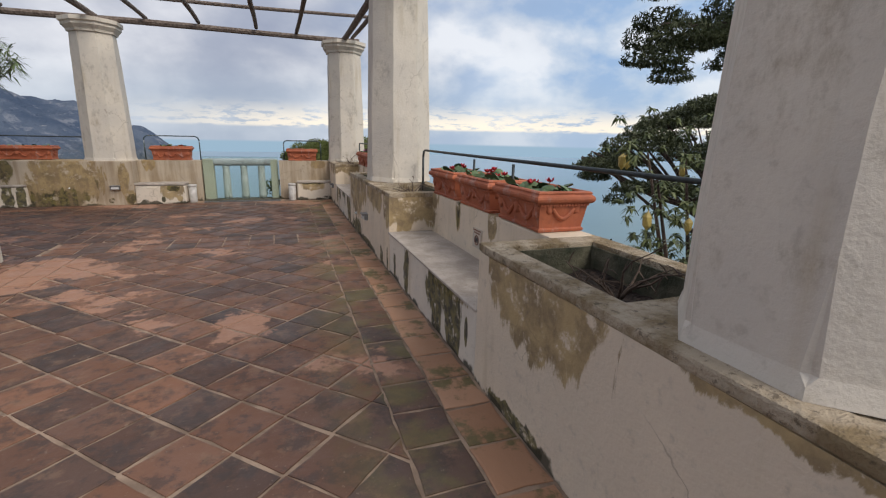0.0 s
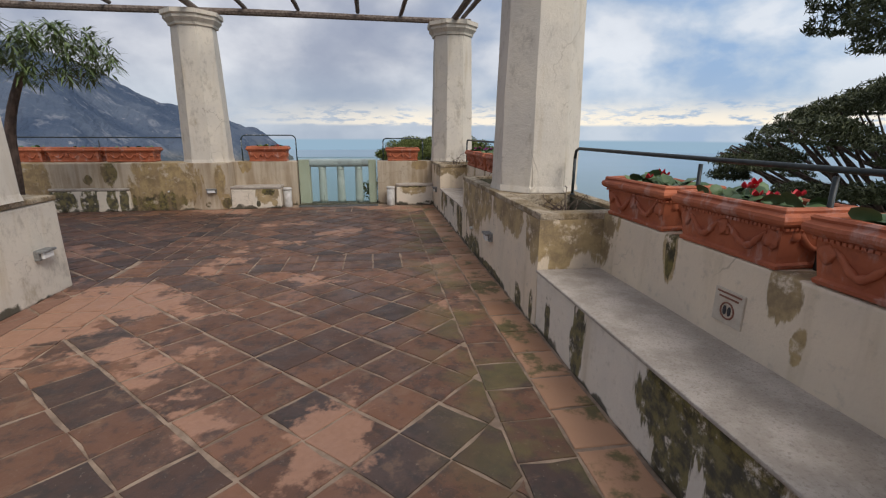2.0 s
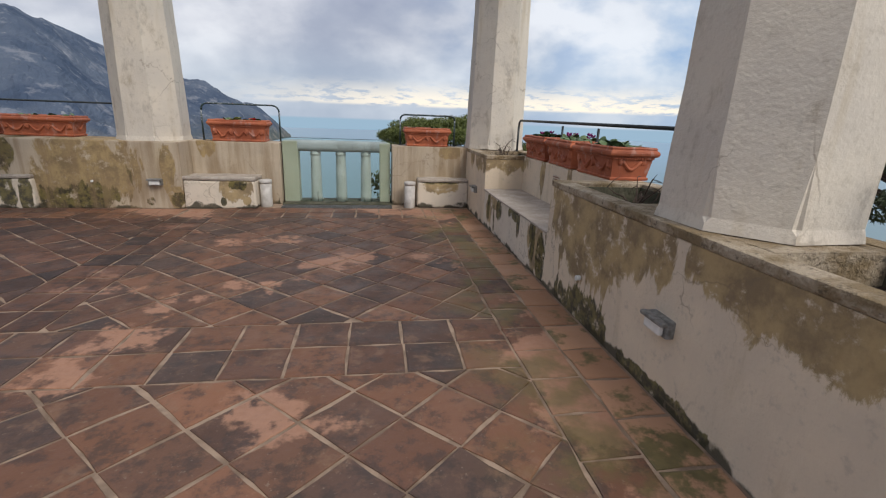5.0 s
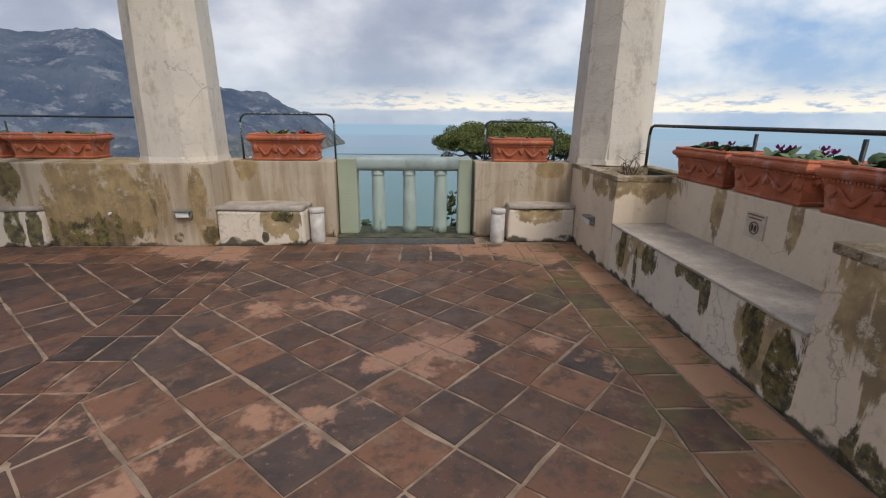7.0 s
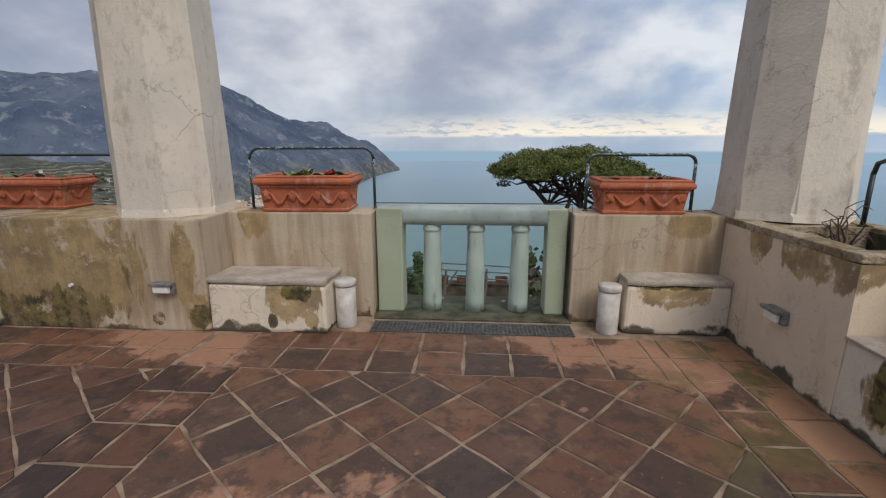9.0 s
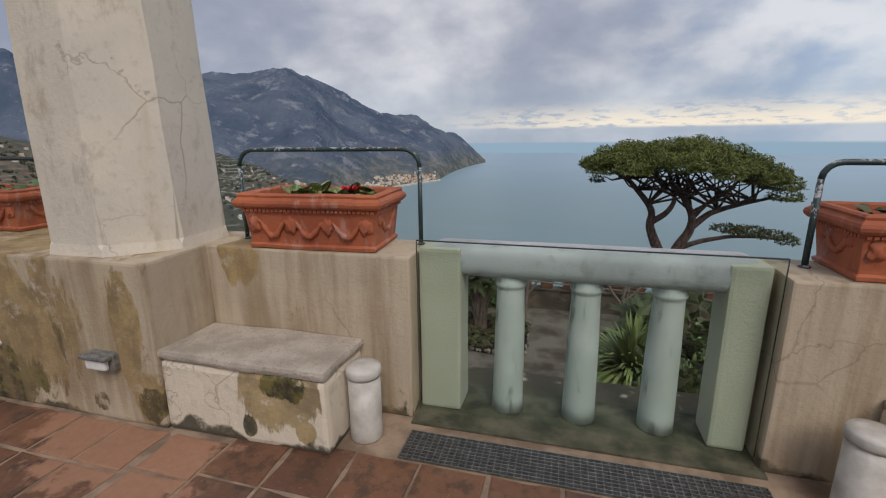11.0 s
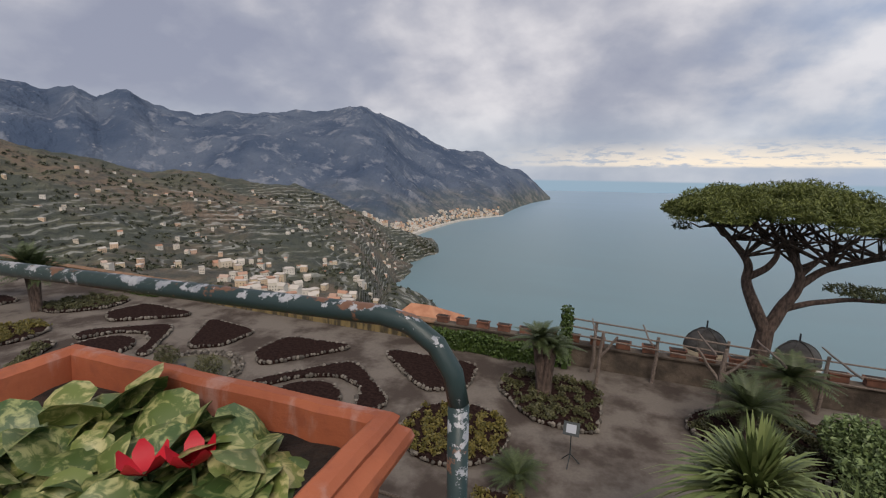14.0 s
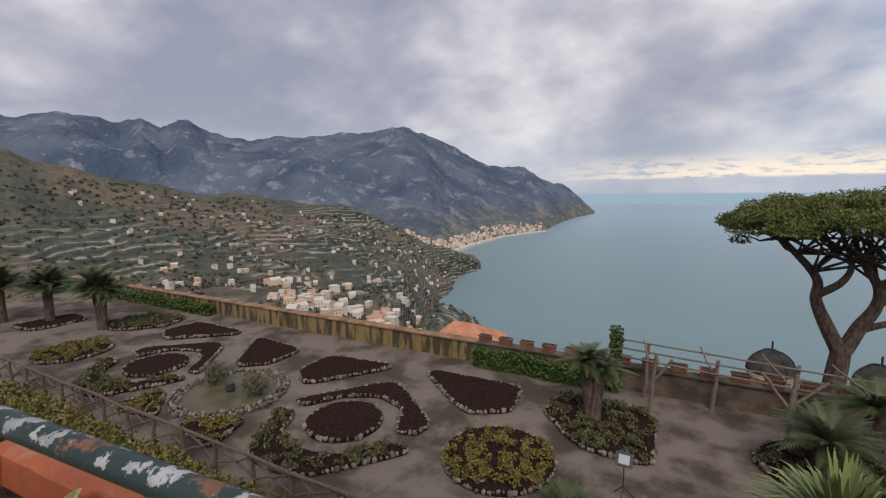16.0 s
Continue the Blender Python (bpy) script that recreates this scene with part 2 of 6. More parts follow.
M_bench = material("mossy_bench_plaster", plaster_colour(9.0, 0.68, 0.2, (0.62, 0.56, 0.48), "y",
                   ((6.40, 0.26, 0.22, 0.18), (1.45, 0.42, 0.40, 0.04), (7.88, 0.37, 0.26, 0.06), (8.04, 0.26, 0.14, 0.16)),
                   ((1.30, 0.34, 0.24, 0.12), (1.66, 0.30, 0.24, 0.16), (1.58, 0.12, 0.10, 0.14), (1.22, 0.20, 0.14, 0.20), (2.50, 0.27, 0.085, 0.22), (2.97, 0.14, 0.05, 0.15), (0.98, 0.25, 0.03, 0.08), (8.10, 0.30, 0.06, 0.16), (7.84, 0.20, 0.03, 0.18), (7.63, 0.36, 0.12, 0.12), (7.08, 0.40, 0.18, 0.05), (6.92, 0.33, 0.05, 0.10), (6.50, 0.32, 0.07, 0.14), (6.27, 0.20, 0.10, 0.18))), 0.85, bump=plaster_bump)
M_seat = material("worn_seat_cement", lambda g, p: g.mix(g.math("MULTIPLY", g.span(g.noise(p, 70, 4, 0.7), 0.52, 0.66), 0.5), g.mix(g.span(g.noise(p, 5, 7, 0.65), 0.36, 0.64), (0.36, 0.31, 0.26), (0.50, 0.44, 0.38)), (0.22, 0.18, 0.15)), 0.85, bump=grain(70, 0.8, 0.012))
M_cope = material("rough_coping", lambda g, p: g.mix(g.math("MULTIPLY", g.span(g.noise(p, 30, 7, 0.72), 0.54, 0.64), 0.7), g.mix(g.span(g.noise(p, 5, 8, 0.66), 0.40, 0.60), (0.24, 0.175, 0.095), (0.45, 0.37, 0.27)), (0.085, 0.062, 0.038)), 0.9, bump=grain(40, 0.9, 0.03))


def tile_colour(g, p):
    r = random_of(g)
    c = g.ramp(r, [(0.0, (0.058, 0.036, 0.029)), (0.3, (0.132, 0.062, 0.037)), (0.62, (0.188, 0.087, 0.048)), (0.82, (0.074, 0.047, 0.038)), (1.0, (0.235, 0.108, 0.060))])
    c = g.mix(g.math("MULTIPLY", g.span(g.noise(p, 6.5, 10, 0.74), 0.47, 0.60), 0.62), c, (0.034, 0.028, 0.026))
    c = g.mix(g.math("MULTIPLY", g.span(g.noise(p, 5.2, 9, 0.72), 0.53, 0.66), 0.5), c, (0.22, 0.130, 0.080))
    c = g.mix(g.math("MULTIPLY", g.span(g.noise(p, 42, 5, 0.7), 0.63, 0.68), 0.5), c, (0.26, 0.20, 0.15))
    worn_through = g.noise(p, 0.62, 8, 0.64)
    for wx, wy, wr in ((-1.1, 3.7, 1.7), (2.15, 4.7, 0.7), (1.95, 8.9, 0.6), (-1.35, 8.95, 0.6), (-0.6, 5.1, 0.6), (1.0, 2.2, 0.5), (0.6, 6.9, 0.7)):
        away = g.node("ShaderNodeVectorMath")
        away.operation = "DISTANCE"
        g.plug(away.inputs[0], p)
        g.plug(away.inputs[1], (wx, wy, 0.0))
        worn_through = g.math("ADD", worn_through, g.span(away.outputs["Value"], wr, 0.0, 0.0, 0.15))
    worn_through = g.math("ADD", worn_through, g.math("MULTIPLY", g.math("SUBTRACT", g.noise(p, 9, 8, 0.72), 0.5), 0.16))
    c = g.mix(g.math("MULTIPLY", g.span(worn_through, 0.560, 0.600), 0.9), c, g.mix(g.noise(p, 30, 3), (0.29, 0.150, 0.095), (0.41, 0.225, 0.145)))
    x, y, z = g.xyz(p)
    damp = g.math("MULTIPLY", g.span(x, 1.3, 1.9), g.span(g.noise(p, 2.2, 6, 0.6), 0.44, 0.58))
    return g.mix(g.math("MULTIPLY", damp, 0.7), c, g.mix(g.noise(p, 14, 4), (0.045, 0.042, 0.014), (0.20, 0.16, 0.06)))


def tile_rough(g, p):
    return g.span(g.noise(p, 3.5, 6), 0.3, 0.7, 0.42, 0.75)


M_tile = material("terracotta_tile", tile_colour, tile_rough, bump=grain(24, 0.45, 0.008))
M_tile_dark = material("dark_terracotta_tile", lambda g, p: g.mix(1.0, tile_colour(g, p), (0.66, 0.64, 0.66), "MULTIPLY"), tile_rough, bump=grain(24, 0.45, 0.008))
M_tile_pale = material("pale_terracotta_tile", lambda g, p: g.mix(g.span(g.noise(p, 3.0, 8, 0.68), 0.50, 0.60),
                       g.mix(random_of(g), (0.30, 0.155, 0.085), (0.42, 0.235, 0.14)), g.mix(g.noise(p, 16, 4), (0.05, 0.046, 0.018), (0.20, 0.15, 0.06))), tile_rough, bump=grain(24, 0.45, 0.008))
M_grout = material("sandy_mortar", lambda g, p: g.mix(g.span(g.noise(p, 6, 6), 0.35, 0.65), (0.185, 0.130, 0.092), (0.35, 0.255, 0.185)), 0.85, bump=grain(50, 0.5))


def clay_colour(g, p):
    c = g.mix(g.span(g.noise(p, 3, 5), 0.3, 0.7), (0.32, 0.084, 0.037), (0.45, 0.132, 0.058))
    c = g.mix(g.math("MULTIPLY", g.span(g.noise(p, 20, 6), 0.5, 0.7), 0.5), c, (0.24, 0.068, 0.038))
    return g.mix(g.math("MULTIPLY", g.span(g.noise(g.stretch(p, (7, 7, 2.5)), 1.9, 6, 0.62), 0.54, 0.68), 0.5), c, (0.47, 0.31, 0.27))


M_clay = material("terracotta", clay_colour, 0.72, bump=grain(70, 0.35, 0.006))
M_clay_old = material("dull_old_terracotta", blend_noise((0.10, 0.045, 0.030), (0.21, 0.090, 0.055), 3, 6), 0.85, bump=grain(40, 0.5, 0.01))
M_gcope = material("lichened_clay_coping", blend_noise((0.12, 0.075, 0.040), (0.30, 0.165, 0.095), 1.6, 7), 0.9, bump=grain(9, 0.8, 0.03))
M_soil = material("dark_soil", blend_noise((0.012, 0.008, 0.006), (0.045, 0.028, 0.020), 22, 6), 0.95, bump=grain(30, 1.0, 0.04))
M_bed = material("garden_bed_soil", blend_noise((0.016, 0.009, 0.008), (0.034, 0.020, 0.017), 8, 6), 1.0, bump=grain(9, 1.0, 0.08), spec=0.03)


def rail_colour(g, p):
    """Dark green paint peeling in ragged flakes to pale primer, rust in the bare spots; most worn on top."""
    c = g.mix(g.noise(p, 8, 4), (0.014, 0.034, 0.036), (0.030, 0.056, 0.056))
    up = g.xyz(g.node("ShaderNodeNewGeometry").outputs["Normal"])[2]
    flake = g.math("ADD", g.noise(p, 38, 7, 0.68), g.span(up, -0.2, 0.95, -0.07, 0.055))
    flake = g.math("ADD", flake, g.math("MULTIPLY", g.math("SUBTRACT", g.noise(p, 5, 3), 0.5), 0.16))
    pale = g.mix(g.span(g.noise(p, 60, 4), 0.4, 0.6), (0.26, 0.28, 0.31), (0.40, 0.41, 0.43))
    c = g.mix(g.span(flake, 0.552, 0.568), c, pale)
    rust = g.math("ADD", g.noise(g.vmath("ADD", p, (4.0, 1.0, 2.0)), 24, 6, 0.66), g.span(up, 0.2, 1.0, -0.05, 0.03))
    return g.mix(g.span(rust, 0.595, 0.625), c, g.mix(g.noise(p, 70, 3), (0.10, 0.045, 0.028), (0.24, 0.12, 0.07)))


M_rail = material("peeling_green_paint", rail_colour, 0.45, bump=grain(26, 0.6, 0.003))
M_iron = material("black_green_iron", blend_noise((0.012, 0.018, 0.020), (0.030, 0.040, 0.042), 30), 0.5)


def green_colour(g, p):
    c = g.mix(g.span(g.noise(p, 3, 5), 0.35, 0.65), (0.46, 0.49, 0.46), (0.60, 0.62, 0.60))
    return g.mix(g.math("MULTIPLY", g.span(g.noise(g.stretch(p, (8, 8, 2)), 2, 5), 0.56, 0.72), 0.7), c, (0.10, 0.12, 0.08))


M_green = material("greyed_white_plaster", green_colour, 0.7, bump=grain(35, 0.35))
M_handrail = material("worn_white_handrail", lambda g, p: g.mix(g.math("MULTIPLY", g.span(g.noise(p, 11, 7, 0.66), 0.52, 0.68), 0.5), g.mix(g.span(g.noise(p, 3, 5), 0.35, 0.65), (0.36, 0.37, 0.38), (0.48, 0.49, 0.50)), (0.22, 0.22, 0.20)), 0.7, bump=grain(35, 0.5))
M_pil = material("mossy_green_plaster", lambda g, p: g.mix(g.noise(p, 4, 5), (0.40, 0.40, 0.30), (0.55, 0.53, 0.43)), 0.8, bump=grain(60, 0.6))
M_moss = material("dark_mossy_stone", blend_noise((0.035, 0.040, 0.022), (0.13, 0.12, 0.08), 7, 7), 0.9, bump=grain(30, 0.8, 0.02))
M_marble = material("weathered_marble", blend_noise((0.40, 0.375, 0.345), (0.58, 0.555, 0.525), 9), 0.6, bump=grain(40, 0.2))
M_log = material("weathered_wood", blend_noise((0.085, 0.062, 0.050), (0.22, 0.175, 0.145), 9, 6, (3, 3, 3)), 0.9, bump=grain(28, 0.8, 0.02))
M_pole = material("dark_chestnut_poles", blend_noise((0.050, 0.038, 0.030), (0.14, 0.105, 0.082), 9, 6, (3, 3, 3)), 0.9, bump=grain(28, 0.8, 0.02))
M_lamp = material("grey_lamp_metal", blend_noise((0.16, 0.16, 0.155), (0.30, 0.30, 0.29), 40), 0.5, 0.4)
M_lens = material("frosted_lamp_glass", blend_noise((0.70, 0.70, 0.68), (0.80, 0.80, 0.78), 20), 0.25)
M_cope_pale = material("smooth_pale_plaster", blend_noise((0.46, 0.39, 0.31), (0.56, 0.49, 0.40), 14, 6), 0.85, bump=grain(60, 0.3))
M_steel = material("galvanised_grating", blend_noise((0.20, 0.20, 0.20), (0.34, 0.34, 0.33), 30), 0.45, 0.8)
M_mark = material("faded_red_brown_print", lambda g, p: (0.20, 0.085, 0.055), 0.7)


def leaf_mat(name, lo, hi, scale=9, rough=0.5):
    return material(name, lambda g, p: g.mix(g.math("ADD", g.math("MULTIPLY", random_of(g), 0.6), g.math("MULTIPLY", g.noise(p, scale, 3), 0.4)), lo, hi), rough, spec=0.35)


M_cyc = material("patterned_cyclamen_leaf", lambda g, p: g.mix(g.span(g.noise(p, 46, 4, 0.6, 0.8), 0.46, 0.64), g.mix(random_of(g), (0.040, 0.085, 0.022), (0.17, 0.21, 0.055)), g.mix(random_of(g), (0.28, 0.31, 0.12), (0.50, 0.45, 0.21))), 0.45)
M_cyc_dark = leaf_mat("dark_cyclamen_leaf", (0.030, 0.070, 0.028), (0.17, 0.24, 0.11), 30)
M_red = leaf_mat("red_petal", (0.42, 0.008, 0.018), (0.62, 0.02, 0.04))
M_magenta = leaf_mat("magenta_petal", (0.20, 0.012, 0.13), (0.36, 0.03, 0.22))
M_twig = material("dry_twig", blend_noise((0.06, 0.04, 0.03), (0.13, 0.09, 0.065), 40), 0.9)
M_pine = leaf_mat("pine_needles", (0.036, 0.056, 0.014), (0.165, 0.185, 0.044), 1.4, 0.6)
# darker copy of the pine needles, with shade painted into the green
M_pine_dark = leaf_mat("shade_painted_pine_needles", (0.020, 0.032, 0.014), (0.098, 0.108, 0.044), 1.4, 0.6)
M_bark = material("pine_bark", blend_noise((0.045, 0.030, 0.024), (0.13, 0.090, 0.070), 3, 6, (3, 3, 1)), 0.95, bump=grain(8, 1.0, 0.06))
M_frond = leaf_mat("cycad_frond", (0.025, 0.040, 0.015), (0.082, 0.105, 0.038), 3)
M_yucca = leaf_mat("yucca_blade", (0.055, 0.090, 0.028), (0.24, 0.28, 0.10), 3)
M_hedge = leaf_mat("hedge_leaf", (0.018, 0.040, 0.010), (0.08, 0.125, 0.026), 2)
M_scrub = leaf_mat("hillside_scrub_leaf", (0.026, 0.034, 0.022), (0.090, 0.095, 0.055), 0.2)
M_loquat = leaf_mat("broad_leaf", (0.030, 0.050, 0.018), (0.16, 0.18, 0.066), 5)
M_cone = leaf_mat("yellow_flower_cone", (0.30, 0.22, 0.05), (0.50, 0.38, 0.12))
M_oleander = leaf_mat("oleander_leaf", (0.05, 0.085, 0.028), (0.20, 0.26, 0.10), 6)
M_low = leaf_mat("low_bed_plant", (0.030, 0.034, 0.016), (0.125, 0.120, 0.050), 3)
M_low_y = leaf_mat("yellow_bed_plant", (0.045, 0.050, 0.015), (0.21, 0.165, 0.040), 3)
M_gravel = material("garden_gravel", lambda g, p: g.mix(g.span(g.noise(p, 0.45, 6, 0.6), 0.42, 0.62), g.mix(g.noise(p, 12, 5), (0.125, 0.105, 0.088), (0.19, 0.165, 0.142)), (0.062, 0.048, 0.040)), 0.95, bump=grain(25, 0.6, 0.03), spec=0.15)
M_stone = material("edging_stone", lambda g, p: g.mix(random_of(g), (0.06, 0.052, 0.043), (0.21, 0.185, 0.155)), 0.9, bump=grain(20, 0.8, 0.03))
M_water = material("still_pond_water", blend_noise((0.060, 0.052, 0.028), (0.10, 0.088, 0.048), 1.5), 0.30, spec=0.2)
M_gwall = material("lichened_garden_wall", lambda g, p: g.mix(g.span(g.noise(g.stretch(p, (3, 3, 0.5)), 0.9, 6), 0.42, 0.58), (0.20, 0.145, 0.060), (0.050, 0.040, 0.022)), 0.9, bump=grain(6, 0.6, 0.05))
M_gwall_dark = material("dark_old_stone_wall", blend_noise((0.05, 0.038, 0.028), (0.13, 0.10, 0.075), 1.6, 7), 0.9, bump=grain(6, 0.9, 0.05))
M_roof_far = material("mixed_far_roofs", lambda g, p: g.ramp(random_of(g), [(0.0, (0.46, 0.42, 0.37)), (0.6, (0.52, 0.47, 0.42)), (0.75, (0.36, 0.19, 0.12)), (1.0, (0.44, 0.25, 0.17))]), 0.9)
M_roof = material("clay_roof", blend_noise((0.34, 0.14, 0.075), (0.48, 0.23, 0.13), 0.6), 0.85)
M_dome = material("grey_dome_tiles", blend_noise((0.040, 0.036, 0.032), (0.10, 0.092, 0.082), 2, 6), 0.75, bump=grain(8, 0.6, 0.04))
M_house = material("pale_house_render", lambda g, p: g.ramp(random_of(g), [(0.0, (0.60, 0.55, 0.46)), (0.45, (0.62, 0.58, 0.52)), (0.7, (0.55, 0.44, 0.30)), (1.0, (0.58, 0.38, 0.28))]), 0.9)
M_dark = material("dark_opening", lambda g, p: (0.03, 0.03, 0.035), 0.5)
M_sheet = material("white_notice", lambda g, p: (0.34, 0.36, 0.40), 0.5)


def hazed_sea_colour(g, p):
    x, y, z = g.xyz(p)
    # far water turns paler and bluer: haze mixed into the sea's colour
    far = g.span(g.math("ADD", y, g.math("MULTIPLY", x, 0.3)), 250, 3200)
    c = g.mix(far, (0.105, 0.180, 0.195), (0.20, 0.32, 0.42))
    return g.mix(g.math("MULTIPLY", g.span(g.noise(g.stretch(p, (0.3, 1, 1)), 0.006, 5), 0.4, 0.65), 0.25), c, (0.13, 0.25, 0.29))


M_sea = material("calm_hazed_sea", hazed_sea_colour, 0.35, bump=grain(0.6, 0.15, 0.3))


def hill_colour(g, p):
    """Terraced slope: dark scrub, olive and brown grass, thin broken lines of dry-stone terraces, and painted shadow
    lines between them.
    """
    x, y, z = g.xyz(p)
    c = g.mix(g.span(g.noise(p, 0.0045, 5, 0.6), 0.42, 0.58), (0.050, 0.057, 0.042), (0.130, 0.096, 0.068))
    c = g.mix(g.math("MULTIPLY", g.span(g.noise(p, 0.022, 7, 0.65), 0.44, 0.60), 0.75), c, (0.088, 0.088, 0.056))
    c = g.mix(g.math("MULTIPLY", g.span(g.noise(p, 0.07, 7, 0.7), 0.46, 0.60), 0.7), c, (0.030, 0.037, 0.031))
    wave = g.math("ADD", g.math("MULTIPLY", z, 1.3), g.math("MULTIPLY", g.noise(p, 0.012, 4), 30))
    lines = g.math("SINE", wave)
    where = g.math("MULTIPLY", g.span(g.noise(p, 0.011, 6, 0.65), 0.42, 0.52), g.span(g.noise(p, 0.09, 4, 0.6), 0.36, 0.50))
    where = g.math("MULTIPLY", where, g.span(z, -8, -48))
    # dark lines: the terraces' shadows, put into the hill colour
    c = g.mix(g.math("MULTIPLY", g.math("MULTIPLY", g.span(lines, -0.4, -0.9), where), 0.8), c, (0.016, 0.020, 0.016))
    return g.mix(g.math("MULTIPLY", g.math("MULTIPLY", g.span(lines, 0.62, 0.90), where), 0.55), c, (0.36, 0.36, 0.33))


M_hill = material("terraced_hillside", hill_colour, 0.95, bump=grain(0.15, 0.8, 2.5))
def hazed_mountain_rock(g, p):
    # blue-grey base: the distance haze is painted into the rock colour
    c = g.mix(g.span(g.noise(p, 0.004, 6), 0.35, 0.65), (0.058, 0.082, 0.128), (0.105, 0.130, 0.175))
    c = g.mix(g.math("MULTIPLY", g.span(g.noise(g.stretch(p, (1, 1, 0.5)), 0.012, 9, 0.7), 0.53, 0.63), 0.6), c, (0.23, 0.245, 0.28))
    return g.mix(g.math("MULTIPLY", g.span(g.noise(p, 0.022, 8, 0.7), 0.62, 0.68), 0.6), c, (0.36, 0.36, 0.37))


M_mount = material("haze_blue_mountain", lambda g, p: g.mix(g.math("MULTIPLY", g.span(g.math("ADD", g.xyz(p)[2], g.math("MULTIPLY", g.noise(p, 0.006, 5), 160)), 60, -90), 0.8), hazed_mountain_rock(g, p),
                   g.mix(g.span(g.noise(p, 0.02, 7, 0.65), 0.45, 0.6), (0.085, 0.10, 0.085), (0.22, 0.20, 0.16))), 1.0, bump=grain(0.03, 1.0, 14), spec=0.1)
M_beach = material("pale_beach", blend_noise((0.40, 0.36, 0.31), (0.52, 0.48, 0.43), 0.05), 0.95)

# ---- mesh helpers ----


def as_object(name, bm, mat, parent=None, smooth=False):
    me = bpy.data.meshes.new(name)
    bm.to_mesh(me)
    bm.free()
    for m in (mat if isinstance(mat, (list, tuple)) else (mat,)):
        me.materials.append(m)
    if smooth:
        me.polygons.foreach_set("use_smooth", [True] * len(me.polygons))
    ob = new(name, me)
    if parent:
        ob.parent = parent
        ob.matrix_parent_inverse = parent.matrix_basis.inverted()
    return ob


def part(name, bm, mat, parent, label="", smooth=False):
    ob = as_object(name, bm, mat, parent, smooth)
    return tagged(ob, label) if label else ob


def thing(name, at, label, category, group="", kind=""):
    """An Empty at a thing's base."""
    ob = new(name)
    ob.empty_display_size = 0.1
    ob.matrix_basis = Matrix.Translation(at)
    return tagged(ob, label, category, group, kind)


def raw(name, verts, faces, mat, parent=None, smooth=False, label="", kind=""):
    me = bpy.data.meshes.new(name)
    me.from_pydata([tuple(map(float, v)) for v in verts], [], [tuple(map(int, f)) for f in faces])
    me.materials.append(mat)
    if smooth:
        me.polygons.foreach_set("use_smooth", [True] * len(me.polygons))
    ob = new(name, me)
    if parent:
        ob.parent = parent
        ob.matrix_parent_inverse = parent.matrix_basis.inverted()
    return tagged(ob, label=label, kind=kind)


def box(bm, x0, x1, y0, y1, z0, z1, bevel=0.0, taper=0.0):
    vs = [bm.verts.new((x + (taper if x == x0 else -taper) * (z == z1), y + (taper if y == y0 else -taper) * (z == z1), z)) for z in (z0, z1) for x, y in ((x0, y0), (x1, y0), (x1, y1), (x0, y1))]
    fs = [bm.faces.new([vs[i] for i in f]) for f in ((3, 2, 1, 0), (4, 5, 6, 7), (0, 1, 5, 4), (1, 2, 6, 5), (2, 3, 7, 6), (3, 0, 4, 7))]
    if bevel:
        es = list({e for f in fs for e in f.edges})
        bmesh.ops.bevel(bm, geom=es, offset=bevel, segments=2, affect="EDGES", profile=0.6)
    return bm


def boxes(*dims, bevel=0.0):
    bm = bmesh.new()
    for d in dims:
        box(bm, *d, bevel=bevel)
    return bm


def worn(bm, amount, scale=3.0, cut=0):
    """Uneven old surface: cut long edges and push the vertices about."""
    if cut:
        bmesh.ops.subdivide_edges(bm, edges=[e for e in bm.edges if e.calc_length() > 0.35], cuts=cut, use_grid_fill=True)
    for v in bm.verts:
        v.co += Vector(noise.noise_vector(v.co * scale)) * amount
    return bm


def rings(bm, profile, sides=8, at=(0, 0), turn=22.5, cap=True):
    """A lathed or many-sided body: rows of (radius, z)."""
    rows = []
    for r, z in profile:
        rows.append([bm.verts.new((at[0] + r * math.cos(radians(turn + 360 * i / sides)), at[1] + r * math.sin(radians(turn + 360 * i / sides)), z)) for i in range(sides)])
    for a, b in zip(rows, rows[1:]):
        for i in range(sides):
            bm.faces.new((a[i], a[(i + 1) % sides], b[(i + 1) % sides], b[i]))
    if cap:
        bm.faces.new(rows[0][::-1])
        bm.faces.new(rows[-1])
    return bm


def tube(bm, pts, radii, sides=8):
    """A tapered tube along points."""
    pts = [Vector(p) for p in pts]
    if not isinstance(radii, (list, tuple)):
        radii = [radii] * len(pts)
    rows, side = [], None
    for i, p in enumerate(pts):
        d = (pts[min(i + 1, len(pts) - 1)] - pts[max(i - 1, 0)]).normalized()
        if side is None:
            side = d.orthogonal().normalized()
        side = (side - d * side.dot(d)).normalized()
        up = d.cross(side)
        rows.append([bm.verts.new(p + radii[i] * (math.cos(2 * math.pi * k / sides) * side + math.sin(2 * math.pi * k / sides) * up)) for k in range(sides)])
    for a, b in zip(rows, rows[1:]):
        for k in range(sides):
            bm.faces.new((a[k], a[(k + 1) % sides], b[(k + 1) % sides], b[k]))
    bm.faces.new(rows[0][::-1])
    bm.faces.new(rows[-1])
    return bm


def prism(bm, pts, z0, z1):
    a = [bm.verts.new((x, y, z0)) for x, y in pts]
    b = [bm.verts.new((x, y, z1)) for x, y in pts]
    n = len(pts)
    bm.faces.new(a[::-1])
    bm.faces.new(b)
    for i in range(n):
        bm.faces.new((a[i], a[(i + 1) % n], b[(i + 1) % n], b[i]))
    return bm


